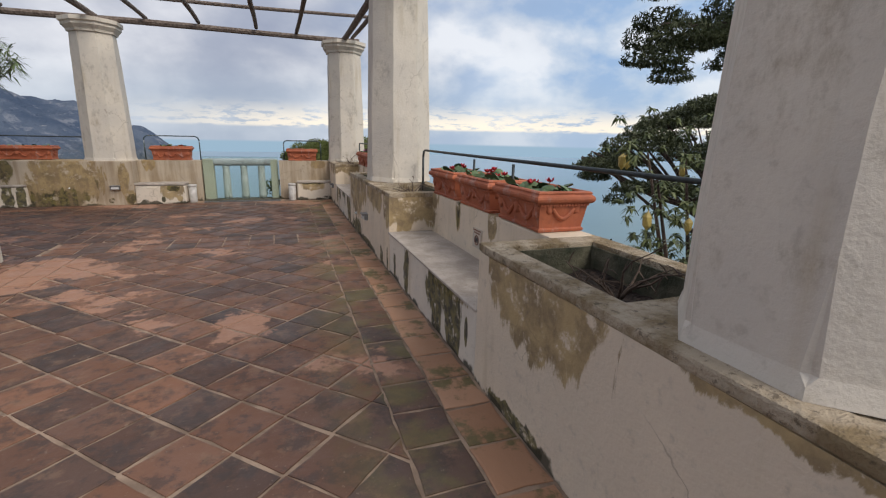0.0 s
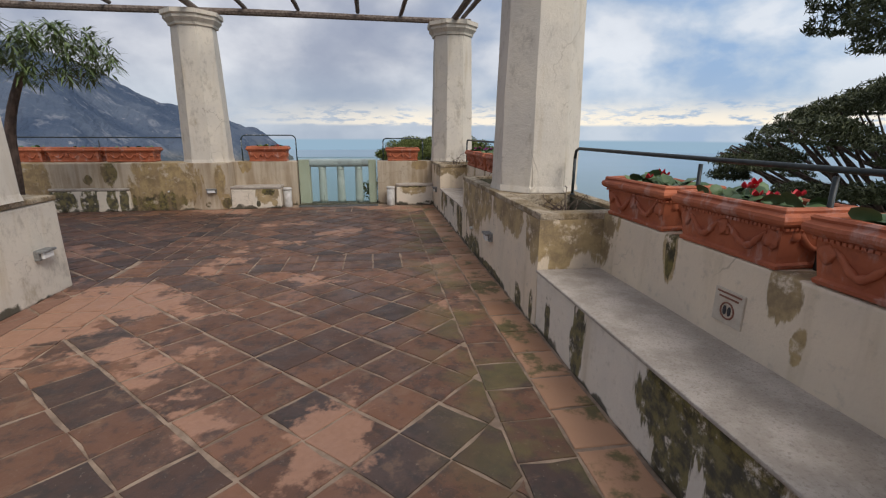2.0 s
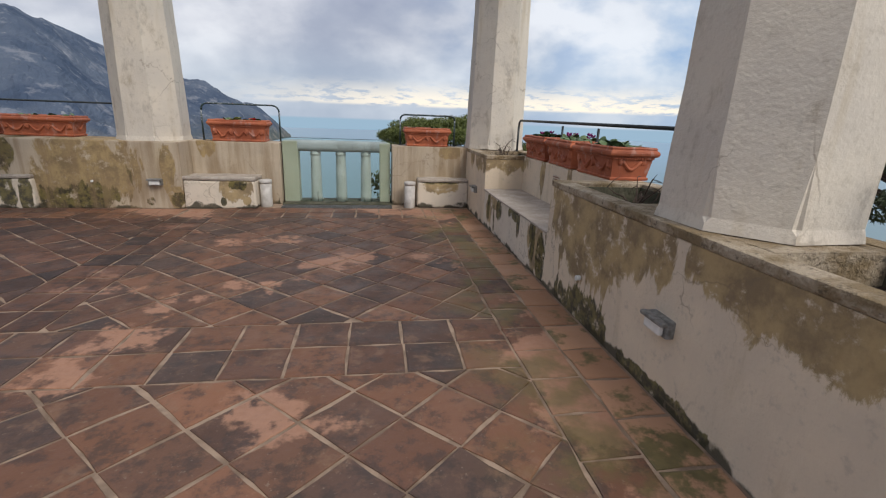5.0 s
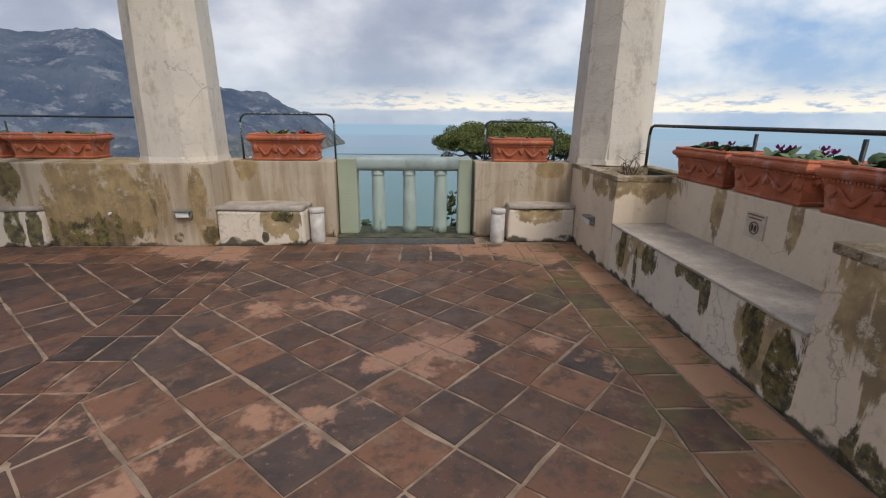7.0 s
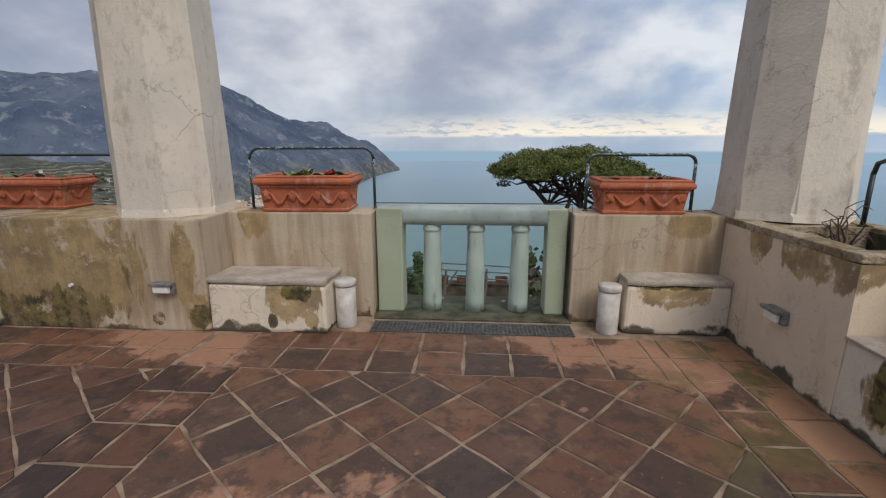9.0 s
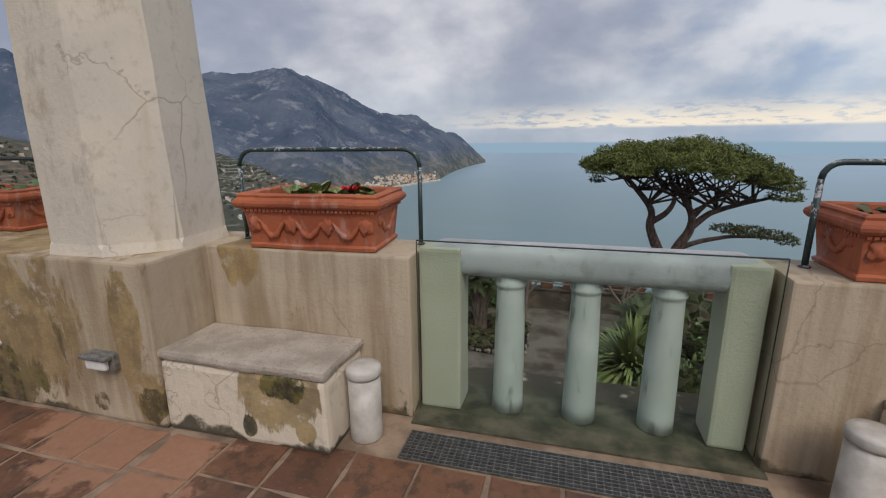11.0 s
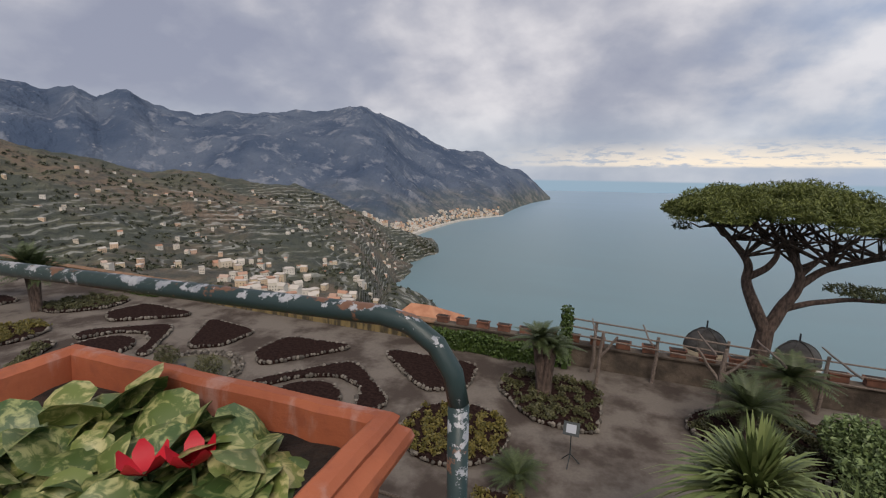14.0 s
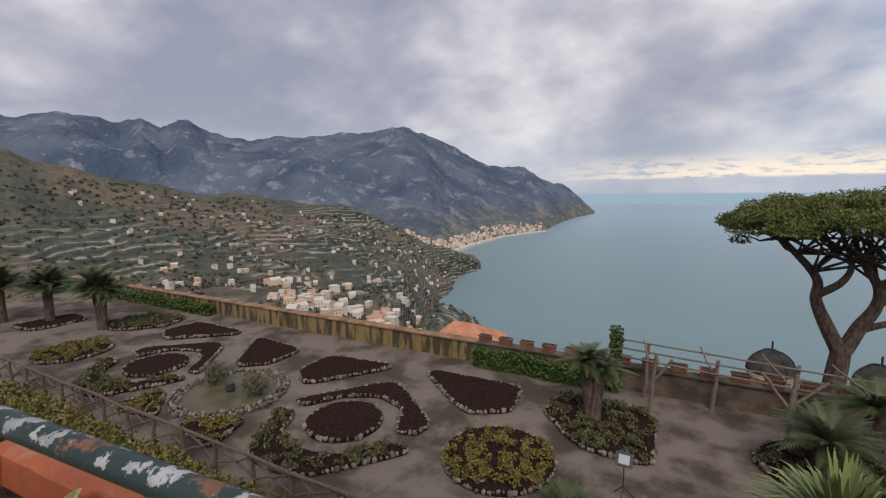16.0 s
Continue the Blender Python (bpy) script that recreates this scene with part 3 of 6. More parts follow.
def blob(bm, at, r, squash=(1, 1, 1), rough=0.3, level=1):
    got = bmesh.ops.create_icosphere(bm, subdivisions=level, radius=1)
    for v in got["verts"]:
        k = 1 + rough * noise.noise(v.co * 1.7 + Vector(at) * 3.1)
        v.co = Vector(at) + Vector((v.co.x * squash[0], v.co.y * squash[1], v.co.z * squash[2])) * r * k
    return bm


rng = np.random.default_rng(7)


def leaf_quads(centres, size, aspect=0.4, spread=1.0, lift=0.3, gen=rng):
    """Small bent leaves at the given points, turned every way. Returns verts and faces."""
    c = np.asarray(centres, float)
    n = len(c)
    d = gen.normal(size=(n, 3)) * (1, 1, spread)
    d[:, 2] += lift
    d /= np.linalg.norm(d, axis=1, keepdims=True) + 1e-9
    s = np.cross(d, gen.normal(size=(n, 3)))
    s /= np.linalg.norm(s, axis=1, keepdims=True) + 1e-9
    L = size * gen.uniform(0.6, 1.35, (n, 1))
    up = np.cross(d, s) * L * 0.12
    v = np.stack([c - d * L * 0.5, c + s * L * aspect * 0.5 + up, c + d * L * 0.5, c - s * L * aspect * 0.5 + up], 1).reshape(-1, 3)
    f = np.arange(4 * n).reshape(n, 4)
    return v, f


def in_ellipsoid(n, at, r, gen=rng, shell=0.0):
    d = gen.normal(size=(n, 3))
    d /= np.linalg.norm(d, axis=1, keepdims=True)
    k = gen.uniform(shell, 1, (n, 1)) ** (1 / 3)
    return np.asarray(at) + d * k * np.asarray(r)



# ---- terrace: floor, walls, columns ----
WX, BX, TOP = 2.38, 2.87, 0.88          # face of the side wall, back of its benches, height of the parapets
FY = 9.20                               # face of the far wall
SEA = -170.0

floor = as_object("floor", boxes((-9.0, 3.2, -7.0, 10.0, -0.30, 0.0)), M_grout)
tagged(floor, "terrace floor of worn dark terracotta tiles in sandy mortar", "floor", kind="structure")
under = as_object("wall_below", boxes((-9.0, 3.45, 10.0, 10.25, -8.0, -0.02), (3.2, 3.45, -7.0, 10.0, -8.0, -0.02)), M_wall)
tagged(under, "retaining wall under the terrace of old plaster", "wall", kind="structure")


def planter_box(name, x0, x1, y0, y1, rim=0.13):
    """A built-in flower box: four walls, a rough coping and soil sunk inside."""
    wall = thing(name, (x0, y0, 0), "built-in flower box of stained cream plaster with a rough coping", "wall", kind="structure")
    for one in ((x0, x1, y0, y0 + rim, 0, TOP - 0.05), (x0, x1, y1 - rim, y1, 0, TOP - 0.05), (x0, x0 + rim, y0 + rim, y1 - rim, 0, TOP - 0.05), (x1 - rim, x1, y0 + rim, y1 - rim, 0, TOP - 0.05)):
        part("box_wall", worn(boxes(one), 0.006, 2.0, 3), M_side, wall)
    o = 0.002
    c = worn(boxes((x0 - o, x1 + o, y0 - o, y0 + rim + o, TOP - 0.05, TOP), (x0 - o, x1 + o, y1 - rim - o, y1 + o, TOP - 0.05, TOP), (x0 - o, x0 + rim + o, y0 + rim + o, y1 - rim - o, TOP - 0.05, TOP), (x1 - rim - o, x1 + o, y0 + rim + o, y1 - rim - o, TOP - 0.05, TOP), bevel=0.012), 0.008, 5.0, 3)
    part("coping", c, M_cope, wall, "rough worn coping")
    i0, i1, j0, j1 = x0 + rim, x1 - rim, y0 + rim, y1 - rim
    # thin dark liner along the four inner walls
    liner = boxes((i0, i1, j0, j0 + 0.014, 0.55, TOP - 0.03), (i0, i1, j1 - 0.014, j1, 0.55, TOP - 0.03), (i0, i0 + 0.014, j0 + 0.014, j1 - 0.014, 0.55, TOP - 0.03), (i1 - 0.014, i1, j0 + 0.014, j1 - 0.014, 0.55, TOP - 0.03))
    part("inner_face", worn(liner, 0.004, 6, 3), M_moss, wall, "dark inner face")
    s = bmesh.new()
    bmesh.ops.create_grid(s, x_segments=24, y_segments=40, size=0.5)
    for v in s.verts:
        v.co = Vector((x0 + rim + (v.co.x + 0.5) * (x1 - x0 - 2 * rim), y0 + rim + (v.co.y + 0.5) * (y1 - y0 - 2 * rim), TOP - 0.17))
        v.co.z += 0.05 * noise.noise(v.co * 5) + 0.025 * noise.noise(v.co * 17)
    part("soil", s, M_soil, wall, "dark soil")
    return wall


planter_box("wall_box_1", WX, 3.2, -1.70, 0.82)
planter_box("wall_box_2", WX, 3.2, 3.21, 6.18)
planter_box("wall_box_3", WX, 3.2, 8.37, 9.98)
wall_far_side = as_object("wall_side_1", worn(boxes((WX, 3.2, -7.0, -1.70, 0, TOP)), 0.008, 2.0, 3), M_side)
tagged(wall_far_side, "low parapet of stained cream plaster", "wall", kind="structure")


for i, y in enumerate((4.73, 9.68, -0.735)):
    plug = as_object("column_footing_%d" % (i + 1), worn(boxes((WX + 0.132, 3.066, y - 0.50, min(y + 0.50, 9.84), 0.3, TOP - 0.004)), 0.004, 3, 2), M_cope)
    tagged(plug, "rough footing of a column inside a flower box", "wall", kind="structure")


def bench_run(n, y0, y1):
    """A plastered seat before a low parapet, between two flower boxes."""
    seat = thing("wall_bench", (WX, y0, 0), "built-in plaster bench with black and green moss on its front", "bench", "benches along the side wall")
    part("front", worn(boxes((WX, BX, y0, y1, 0, 0.44), bevel=0.02), 0.009, 3.0, 3), M_bench, seat)
    part("seat", worn(boxes((WX - 0.012, BX, y0 + 0.003, y1 - 0.003, 0.44, 0.46), bevel=0.008), 0.004, 3.0, 3), M_seat, seat, "worn grey cement seat")
    back = as_object("parapet_%d" % n, worn(boxes((BX, 3.2, y0, y1, 0, TOP), bevel=0.015), 0.007, 2.0, 3), M_side)
    tagged(back, "low parapet of cream plaster with brown water stains", "wall", kind="structure")
    return seat


bench_run(1, 0.82, 3.21)
bench_run(2, 6.18, 8.37)


def wall_sign(y, z):
    """A faded stencil: a ring with two foot marks and two lines of print over it, on a smooth patch of plaster."""
    o = thing("wall_sign", (BX, y, z), "faded red-brown stencilled ring sign on a smooth plaster patch", "sign", "stencils over the benches")
    plate = part("patch", worn(boxes((BX - 0.010, BX + 0.004, y - 0.09, y + 0.09, z - 0.07, z + 0.10), bevel=0.003), 0.002, 9), M_cope_pale, o)
    part("ring", tube(bmesh.new(), [(BX - 0.011, y + 0.040 * math.cos(a), z + 0.040 * math.sin(a)) for a in np.linspace(0, 2 * math.pi, 25)], 0.0045, 6), M_mark, plate, "faded red-brown ring")
    for k in (-1, 1):
        foot = rings(bmesh.new(), [(0.012, 0.0), (0.012, 0.003)], 10, (0, 0), 0)
        foot.transform(Matrix.Translation((BX - 0.0115, y + 0.014 * k, z)) @ Matrix.Rotation(radians(-90), 4, "Y") @ Matrix.Diagonal((2.0, 0.85, 1, 1)))
        part("foot_mark", foot, M_dark, plate)
    for k, half in enumerate((0.075, 0.060)):
        part("line", boxes((BX - 0.0125, BX - 0.0095, y - half, y + half, z + 0.080 - 0.022 * k, z + 0.089 - 0.022 * k)), M_mark, plate, "unreadable line of print")


wall_sign(1.94, 0.62)
wall_sign(7.26, 0.68)

# far wall: thick part under the first column, recess with a seat each side of the opening
far = worn(boxes((-9.0, -1.54, FY, 9.98, 0, TOP), bevel=0.015), 0.008, 2.0, 4)
tagged(as_object("wall_far_1", far, M_far), "low far wall of cream plaster with ochre and black stains", "wall", kind="structure")
tagged(as_object("wall_far_2", worn(boxes((-1.54, -0.35, 9.60, 9.98, 0, TOP), bevel=0.012), 0.006, 2.0, 4), M_far), "recessed parapet of cream plaster beside the balustrade", "wall", kind="structure")
tagged(as_object("wall_far_3", worn(boxes((1.25, WX, 9.60, 9.98, 0, TOP), bevel=0.012), 0.006, 2.0, 4), M_far), "recessed parapet of cream plaster beside the balustrade", "wall", kind="structure")


def seat_block(x0, x1, y0, label):
    b = thing("seat_block", (x0, y0, 0), label, "bench", "seats beside the balustrade")
    part("base", worn(boxes((x0, x1, y0, 9.60, 0, 0.385), bevel=0.03), 0.012, 3.0, 3), M_blockx, b)
    part("seat", worn(boxes((x0 - 0.004, x1 + 0.004, y0 - 0.004, 9.60, 0.386, 0.435), bevel=0.02), 0.014, 4.0, 3), M_seat, b, "rough cement seat slab")


seat_block(-1.54, -0.62, 9.21, "low plastered seat block with mouldy front beside the wall")
seat_block(1.62, WX, 9.38, "low plastered seat block with mossy stained front in the corner")
seat_block(-4.6, -3.28, FY - 0.06, "low plastered seat block with black mould before the far wall")


def column(x, y, base, label, r=0.46):
    """Tapered eight-sided plastered column with a moulded capital."""
    c = thing("column", (x, y, base), label, "column", "pergola columns")
    prof = [(r + 0.012, base), (r, base + 0.06)] + [(r - 0.055 * k / 8, base + 0.06 + k * (3.20 - base) / 8) for k in range(1, 9)]
    shaft = rings(bmesh.new(), prof, at=(x, y))
    bmesh.ops.bevel(shaft, geom=[e for e in shaft.edges if abs(e.verts[0].co.z - e.verts[1].co.z) > 0.1], offset=0.02, segments=2, affect="EDGES")
    part("shaft", worn(shaft, 0.010, 2.5), M_column, c)
    q = r - 0.05
    cap = rings(bmesh.new(), [(q - 0.02, 3.262), (q + 0.02, 3.27), (q + 0.03, 3.31), (q + 0.075, 3.36), (q + 0.09, 3.375), (q + 0.09, 3.42), (q + 0.125, 3.44), (q + 0.125, 3.51)], at=(x, y))
    part("capital", worn(cap, 0.006, 4.0), M_column, c, "moulded octagonal capital")
    return c


column(2.877, -0.735, TOP + 0.002, "tapered white plaster column with cracked lichen-stained face")
column(2.86, 4.73, TOP + 0.002, "tapered white plaster column standing in a flower box", 0.44)
column(2.80, 9.68, TOP + 0.002, "tapered white plaster column with brown streaks in the corner", 0.44)
column(-1.99, 9.66, TOP + 0.002, "tapered cream plaster column with flaking base on the far wall", 0.44)
column(-2.10, 4.12, TOP + 0.002, "tapered white plaster column on a low plastered block")
block = thing("pedestal", (-2.3, 3.8, 0), "low block of cream plaster carrying a column", "pedestal")
part("body", worn(boxes((-2.9, -1.70, 2.9, 4.72, 0, TOP - 0.05), bevel=0.02), 0.008, 2.0, 3), M_column, block)
part("coping", worn(boxes((-2.905, -1.69, 2.89, 4.73, TOP - 0.05, TOP), bevel=0.015), 0.006, 4.0, 3), M_cope, block, "rough worn coping")

# ---- pergola of rough logs ----
pergola = thing("pergola", (0, 9.7, 3.5), "open pergola roof of rough weathered logs on plaster columns", "pergola")


def log(a, b, r, sag=0.03, seed=0):
    a, b = Vector(a), Vector(b)
    n = 14
    pts = []
    for i in range(n + 1):
        k = i / n
        p = a.lerp(b, k) + Vector(noise.noise_vector(Vector((seed * 3.7 + k * 2.2, seed, 0.3)))) * 0.07
        p.z -= sag * 4 * k * (1 - k)
        pts.append(p)
    rad = [r * (1.12 - 0.25 * i / n + 0.12 * noise.noise(Vector((i * 0.9, seed * 1.3, 0)))) for i in range(n + 1)]
    return tube(bmesh.new(), pts, rad, 8)


part("beam", log((-9.0, 9.66, 3.57), (3.15, 9.66, 3.57), 0.062, 0.03, 1), M_log, pergola)
part("beam", log((2.80, -6.5, 3.57), (2.78, 9.9, 3.57), 0.062, 0.0, 2), M_log, pergola)
part("beam", log((-1.95, -6.5, 3.57), (-1.95, 9.9, 3.57), 0.062, 0.0, 3), M_log, pergola)
for i, x in enumerate((-4.6, -3.4, -1.1, -0.15, 0.95, 1.80, 3.02)):
    part("rafter", log((x + 0.1, 3.8, 3.68), (x, 9.8, 3.66), 0.045, 0.0, 10 + i), M_log, pergola)
part("purlin", log((-5.5, 8.35, 3.75), (3.3, 8.25, 3.75), 0.035, 0.04, 31), M_log, pergola)
part("purlin", log((-5.5, 6.6, 3.75), (3.3, 6.5, 3.75), 0.035, 0.04, 32), M_log, pergola)
part("purlin", log((-5.5, 4.9, 3.75), (3.3, 4.8, 3.75), 0.035, 0.04, 33), M_log, pergola)

# ---- balustrade, glass, grating ----
bal = thing("balustrade", (0.45, 9.72, 0), "greyed white masonry balustrade with round balusters behind green-tinted glass", "balustrade")
part("sill", worn(boxes((-0.345, 1.27, 9.55, 9.98, 0, 0.014), bevel=0.004), 0.004, 5, 3), M_moss, bal, "dark mossy stone sill")
part("pilaster", worn(boxes((-0.335, -0.115, 9.70, 9.90, 0.015, 0.905), bevel=0.018), 0.004, 5, 3), M_pil, bal, "mossy green pilaster")
part("pilaster", worn(boxes((1.065, 1.225, 9.70, 9.90, 0.015, 0.905), bevel=0.018), 0.004, 5, 3), M_pil, bal, "mossy green pilaster")
hr = boxes((-0.31, 1.215, 9.705, 9.965, 0.760, 0.918))
bmesh.ops.bevel(hr, geom=list(hr.edges), offset=0.068, segments=5, affect="EDGES", profile=0.5)
part("handrail", worn(hr, 0.004, 4.0, 3), M_handrail, bal, "broad rounded white handrail", True)
for x in (0.12, 0.49, 0.86):
    b = rings(bmesh.new(), [(0.086, 0.015), (0.082, 0.10), (0.077, 0.45), (0.070, 0.69), (0.070, 0.705), (0.078, 0.712), (0.080, 0.728), (0.074, 0.738), (0.072, 0.78)], 18, (x, 9.815))
    part("baluster", worn(b, 0.004, 8), M_green, bal, smooth=True)

M_glass = bpy.data.materials.new("clear_glass")
M_glass.use_nodes = True
M_glass.node_tree.nodes.clear()
gg = Graph(M_glass.node_tree)
clear_pane, shine = gg.node("ShaderNodeBsdfTransparent"), gg.node("ShaderNodeBsdfGlossy")
clear_pane.inputs[0].default_value = (0.92, 0.975, 0.955, 1)
shine.inputs["Roughness"].default_value = 0.03
facing = gg.node("ShaderNodeLayerWeight")
facing.inputs["Blend"].default_value = 0.5
gloss_by_angle = gg.math("ADD", gg.math("MULTIPLY", gg.math("POWER", facing.outputs["Facing"], 4.0), 0.5), 0.02)
pane_mix = gg.node("ShaderNodeMixShader")
gg.t.links.new(gloss_by_angle, pane_mix.inputs[0])
gg.t.links.new(clear_pane.outputs[0], pane_mix.inputs[1])
gg.t.links.new(shine.outputs[0], pane_mix.inputs[2])
gg.t.links.new(pane_mix.outputs[0], gg.node("ShaderNodeOutputMaterial").inputs[0])
screen = thing("glass_screen", (0.45, 9.642, 0.040), "green-tinted glass safety screen with a dark top edge before the balustrade", "glass screen")
pane = part("pane", boxes((-0.322, 1.238, 9.638, 9.646, 0.040, 0.955)), M_glass, screen)
pane.visible_shadow = False
part("edge_strip", boxes((-0.324, 1.240, 9.636, 9.648, 0.955, 0.961), bevel=0.002), M_iron, pane, "dark edge strip")
part("edge_strip", boxes((-0.326, -0.323, 9.639, 9.645, 0.040, 0.955)), M_iron, pane)
part("edge_strip", boxes((1.239, 1.242, 9.639, 9.645, 0.040, 0.955)), M_iron, pane)

grate = thing("floor_grating", (0.45, 9.38, 0), "galvanised steel drain grating in the floor before the balustrade", "grating")
part("tray", boxes((-0.32, 1.24, 9.29, 9.49, 0.001, 0.004)), M_dark, grate)
bars = [(-0.32, 1.24, 9.285 + 0.022 * i, 9.289 + 0.022 * i, 0.004, 0.014) for i in range(10)]
bars += [(-0.32 + 0.0312 * i, -0.316 + 0.0312 * i, 9.285, 9.49, 0.004, 0.012) for i in range(51)]
part("mesh", boxes(*bars), M_steel, grate)

# ---- rails on the parapets ----


def rail_object(name, pts, posts, r, mat, label, foot=TOP):
    o = thing(name, (pts[0][0], pts[0][1], foot), label, "railing", "iron rails on the parapets")
    legs = [(a, e) for a, e in ((pts[0], pts[1]), (pts[-1], pts[-2])) if abs(a[2] - foot) < 0.001]
    bar = pts[1:-1] if len(legs) == 2 else pts[1:]
    part("top_bar", tube(bmesh.new(), bar, r, 12), mat, o, smooth=True)
    for a, e in legs:
        leg = part("leg", tube(bmesh.new(), [a, e], r, 12), mat, o, smooth=True)
        part("foot_plate", rings(bmesh.new(), [(r * 1.9, foot + 0.001), (r * 1.9, foot + 0.006), (r * 1.3, foot + 0.012)], 14, (a[0], a[1])), mat, leg)
    for x, y in posts:
        part("post", tube(bmesh.new(), [(x, y, foot), (x, y, pts[2][2] - r)], r * 0.85, 8), mat, o, smooth=True)
    return o


def hoop_points(x0, x1, y, z0, z1, bend=0.07):
    arc = [radians(a) for a in (0, 22, 45, 68, 90)]
    left = [(x0 + bend - bend * math.cos(a), y, z1 - bend + bend * math.sin(a)) for a in arc]
    right = [(x1 - bend + bend * math.cos(a), y, z1 - bend + bend * math.sin(a)) for a in reversed(arc)]
    return [(x0, y, z0), *left, *right, (x1, y, z0)]


hoop_d = [(x, 9.902 + 0.075 * x, z) for x, y, z in hoop_points(-1.41, -0.375, 9.83, TOP, 1.385, 0.09)]
rail_object("hoop_rail", hoop_d, [], 0.0118, M_rail, "hoop rail of peeling dark green paint behind a planter")
rail_object("hoop_rail", hoop_points(1.38, 2.21, 9.83, TOP, 1.33), [], 0.013, M_rail, "hoop rail of dark green iron behind a planter")
rail_object("long_rail", hoop_points(-9.0, -2.42, 9.83, TOP, 1.33), [(-4.0, 9.83), (-5.4, 9.83), (-7.0, 9.83)], 0.012, M_iron, "long dark green iron rail behind planters on the far wall")
side_rail = [(3.06, 4.20, TOP), (3.06, 4.20, 1.22), (3.06, 4.18, 1.29), (3.06, 4.12, 1.31), (3.06, 2.0, 1.305), (3.06, -7.0, 1.30)]
rail_object("long_rail", side_rail, [(3.06, y) for y in (2.52, 1.73, -1.4)], 0.014, M_iron, "long dark green iron rail behind planters on the side parapet")
side_rail = [(3.04, 9.22, TOP), (3.04, 9.22, 1.22), (3.04, 9.20, 1.29), (3.04, 9.14, 1.31), (3.04, 7.0, 1.31), (3.04, 5.05, 1.31)]
rail_object("long_rail", side_rail, [(3.04, 7.65), (3.04, 6.82)], 0.015, M_iron, "long dark green iron rail behind planters on the side parapet")

# ---- terracotta planters with cyclamens ----


def planter(length, depth=0.40, height=0.27):
    """Rectangular terracotta trough with a rolled rim, bead row, swags and bosses; origin at the middle of its base."""
    o = thing("terracotta_planter", (0, 0, 0), "rectangular terracotta planter with moulded swags, rosettes and rolled rim", "planter", "planters along the parapets")
    L, D, H, w = length / 2, depth / 2, height, 0.03

    def loop(bm, i, z):
        return [bm.verts.new((sx * (L - i), sy * (D - i), z)) for sx, sy in ((-1, -1), (1, -1), (1, 1), (-1, 1))]

    bm = bmesh.new()
    prof = [(0.050, 0.0), (0.034, 0.004), (0.030, 0.020), (0.042, 0.030), (0.040, 0.046), (0.024, H - 0.095), (0.016, H - 0.086), (0.014, H - 0.078), (0.000, H - 0.074), (-0.011, H - 0.063), (-0.015, H - 0.049), (-0.011, H - 0.035), (0.000, H - 0.026), (0.005, H - 0.021), (0.002, H - 0.010), (0.010, H - 0.001), (0.030, H), (0.040, H - 0.010), (0.044, H - 0.08)]
    loops = [loop(bm, i, z) for i, z in prof]
    for a, b in zip(loops, loops[1:]):
        for k in range(4):
            bm.faces.new((a[k], a[(k + 1) % 4], b[(k + 1) % 4], b[k]))
    bm.faces.new(loops[0][::-1])
    bmesh.ops.subdivide_edges(bm, edges=[e for e in bm.edges if e.calc_length() > 0.25], cuts=14, use_grid_fill=True)
    for v in bm.verts:
        v.co += Vector(noise.noise_vector(v.co * 6)) * 0.0035 + Vector(noise.noise_vector(v.co * 27)) * 0.0022
    pot = part("pot", bm, M_clay, o)
    bm = bmesh.new()
    for sx, count, along in ((-1, int(length / 0.024), 0), (1, int(length / 0.024), 0), (-1, int(depth / 0.024), 1), (1, int(depth / 0.024), 1)):
        for k in range(count):
            f = (k + 0.5) / count * 2 - 1
            at = (f * (L - 0.02), sx * (D - 0.016), H - 0.088) if not along else (sx * (L - 0.016), f * (D - 0.02), H - 0.088)
            box(bm, at[0] - 0.008, at[0] + 0.008, at[1] - 0.008, at[1] + 0.008, at[2] - 0.006, at[2] + 0.006)
    tagged(part("beading", bm, M_clay, pot), kind="stuff")
    n = max(2, round(length / 0.30)) + 1
    for side in (-1, 1):
        for k in range(n):
            x = -L + 0.075 + (length - 0.15) * k / (n - 1)
            y = side * (D - 0.030)
            part("boss", blob(bmesh.new(), (x, y, 0.132), 0.038, (0.9, 0.40, 1.1), 0.55, 3), M_clay, pot, smooth=True)
            if k < n - 1:
                step = (length - 0.15) / (n - 1)
                pts = [(x + 0.025 + (step - 0.05) * q, y + side * 0.002, 0.152 - 0.078 * math.sin(math.pi * q) ** 1.4 + 0.004 * math.sin(9 * q + 40 * x)) for q in np.linspace(0, 1, 17)]
                part("swag", tube(bmesh.new(), pts, [0.007 + 0.010 * math.sin(math.pi * q) + 0.003 * math.sin(31 * q + 17 * x) for q in np.linspace(0, 1, 17)], 8), M_clay, pot, smooth=True)
        for y in (-D + 0.10, D - 0.10):
            part("boss", blob(bmesh.new(), (side * (L - 0.030), y, 0.155), 0.032, (0.4, 0.85, 1), 0.35, 2), M_clay, pot, smooth=True)
        pts = [(side * (L - 0.030), -D + 0.12 + (depth - 0.24) * q, 0.16 - 0.07 * math.sin(math.pi * q)) for q in np.linspace(0, 1, 8)]
        part("swag", tube(bmesh.new(), pts, 0.014, 7), M_clay, pot, smooth=True)
    s = bmesh.new()
    bmesh.ops.create_grid(s, x_segments=14, y_segments=8, size=1)
    for v in s.verts:
        v.co = Vector((v.co.x * (L - 0.036), v.co.y * (D - 0.036), H - 0.062 + 0.014 * noise.noise(v.co * 9)))
    part("soil", s, M_soil, o, "dark soil")
    return o


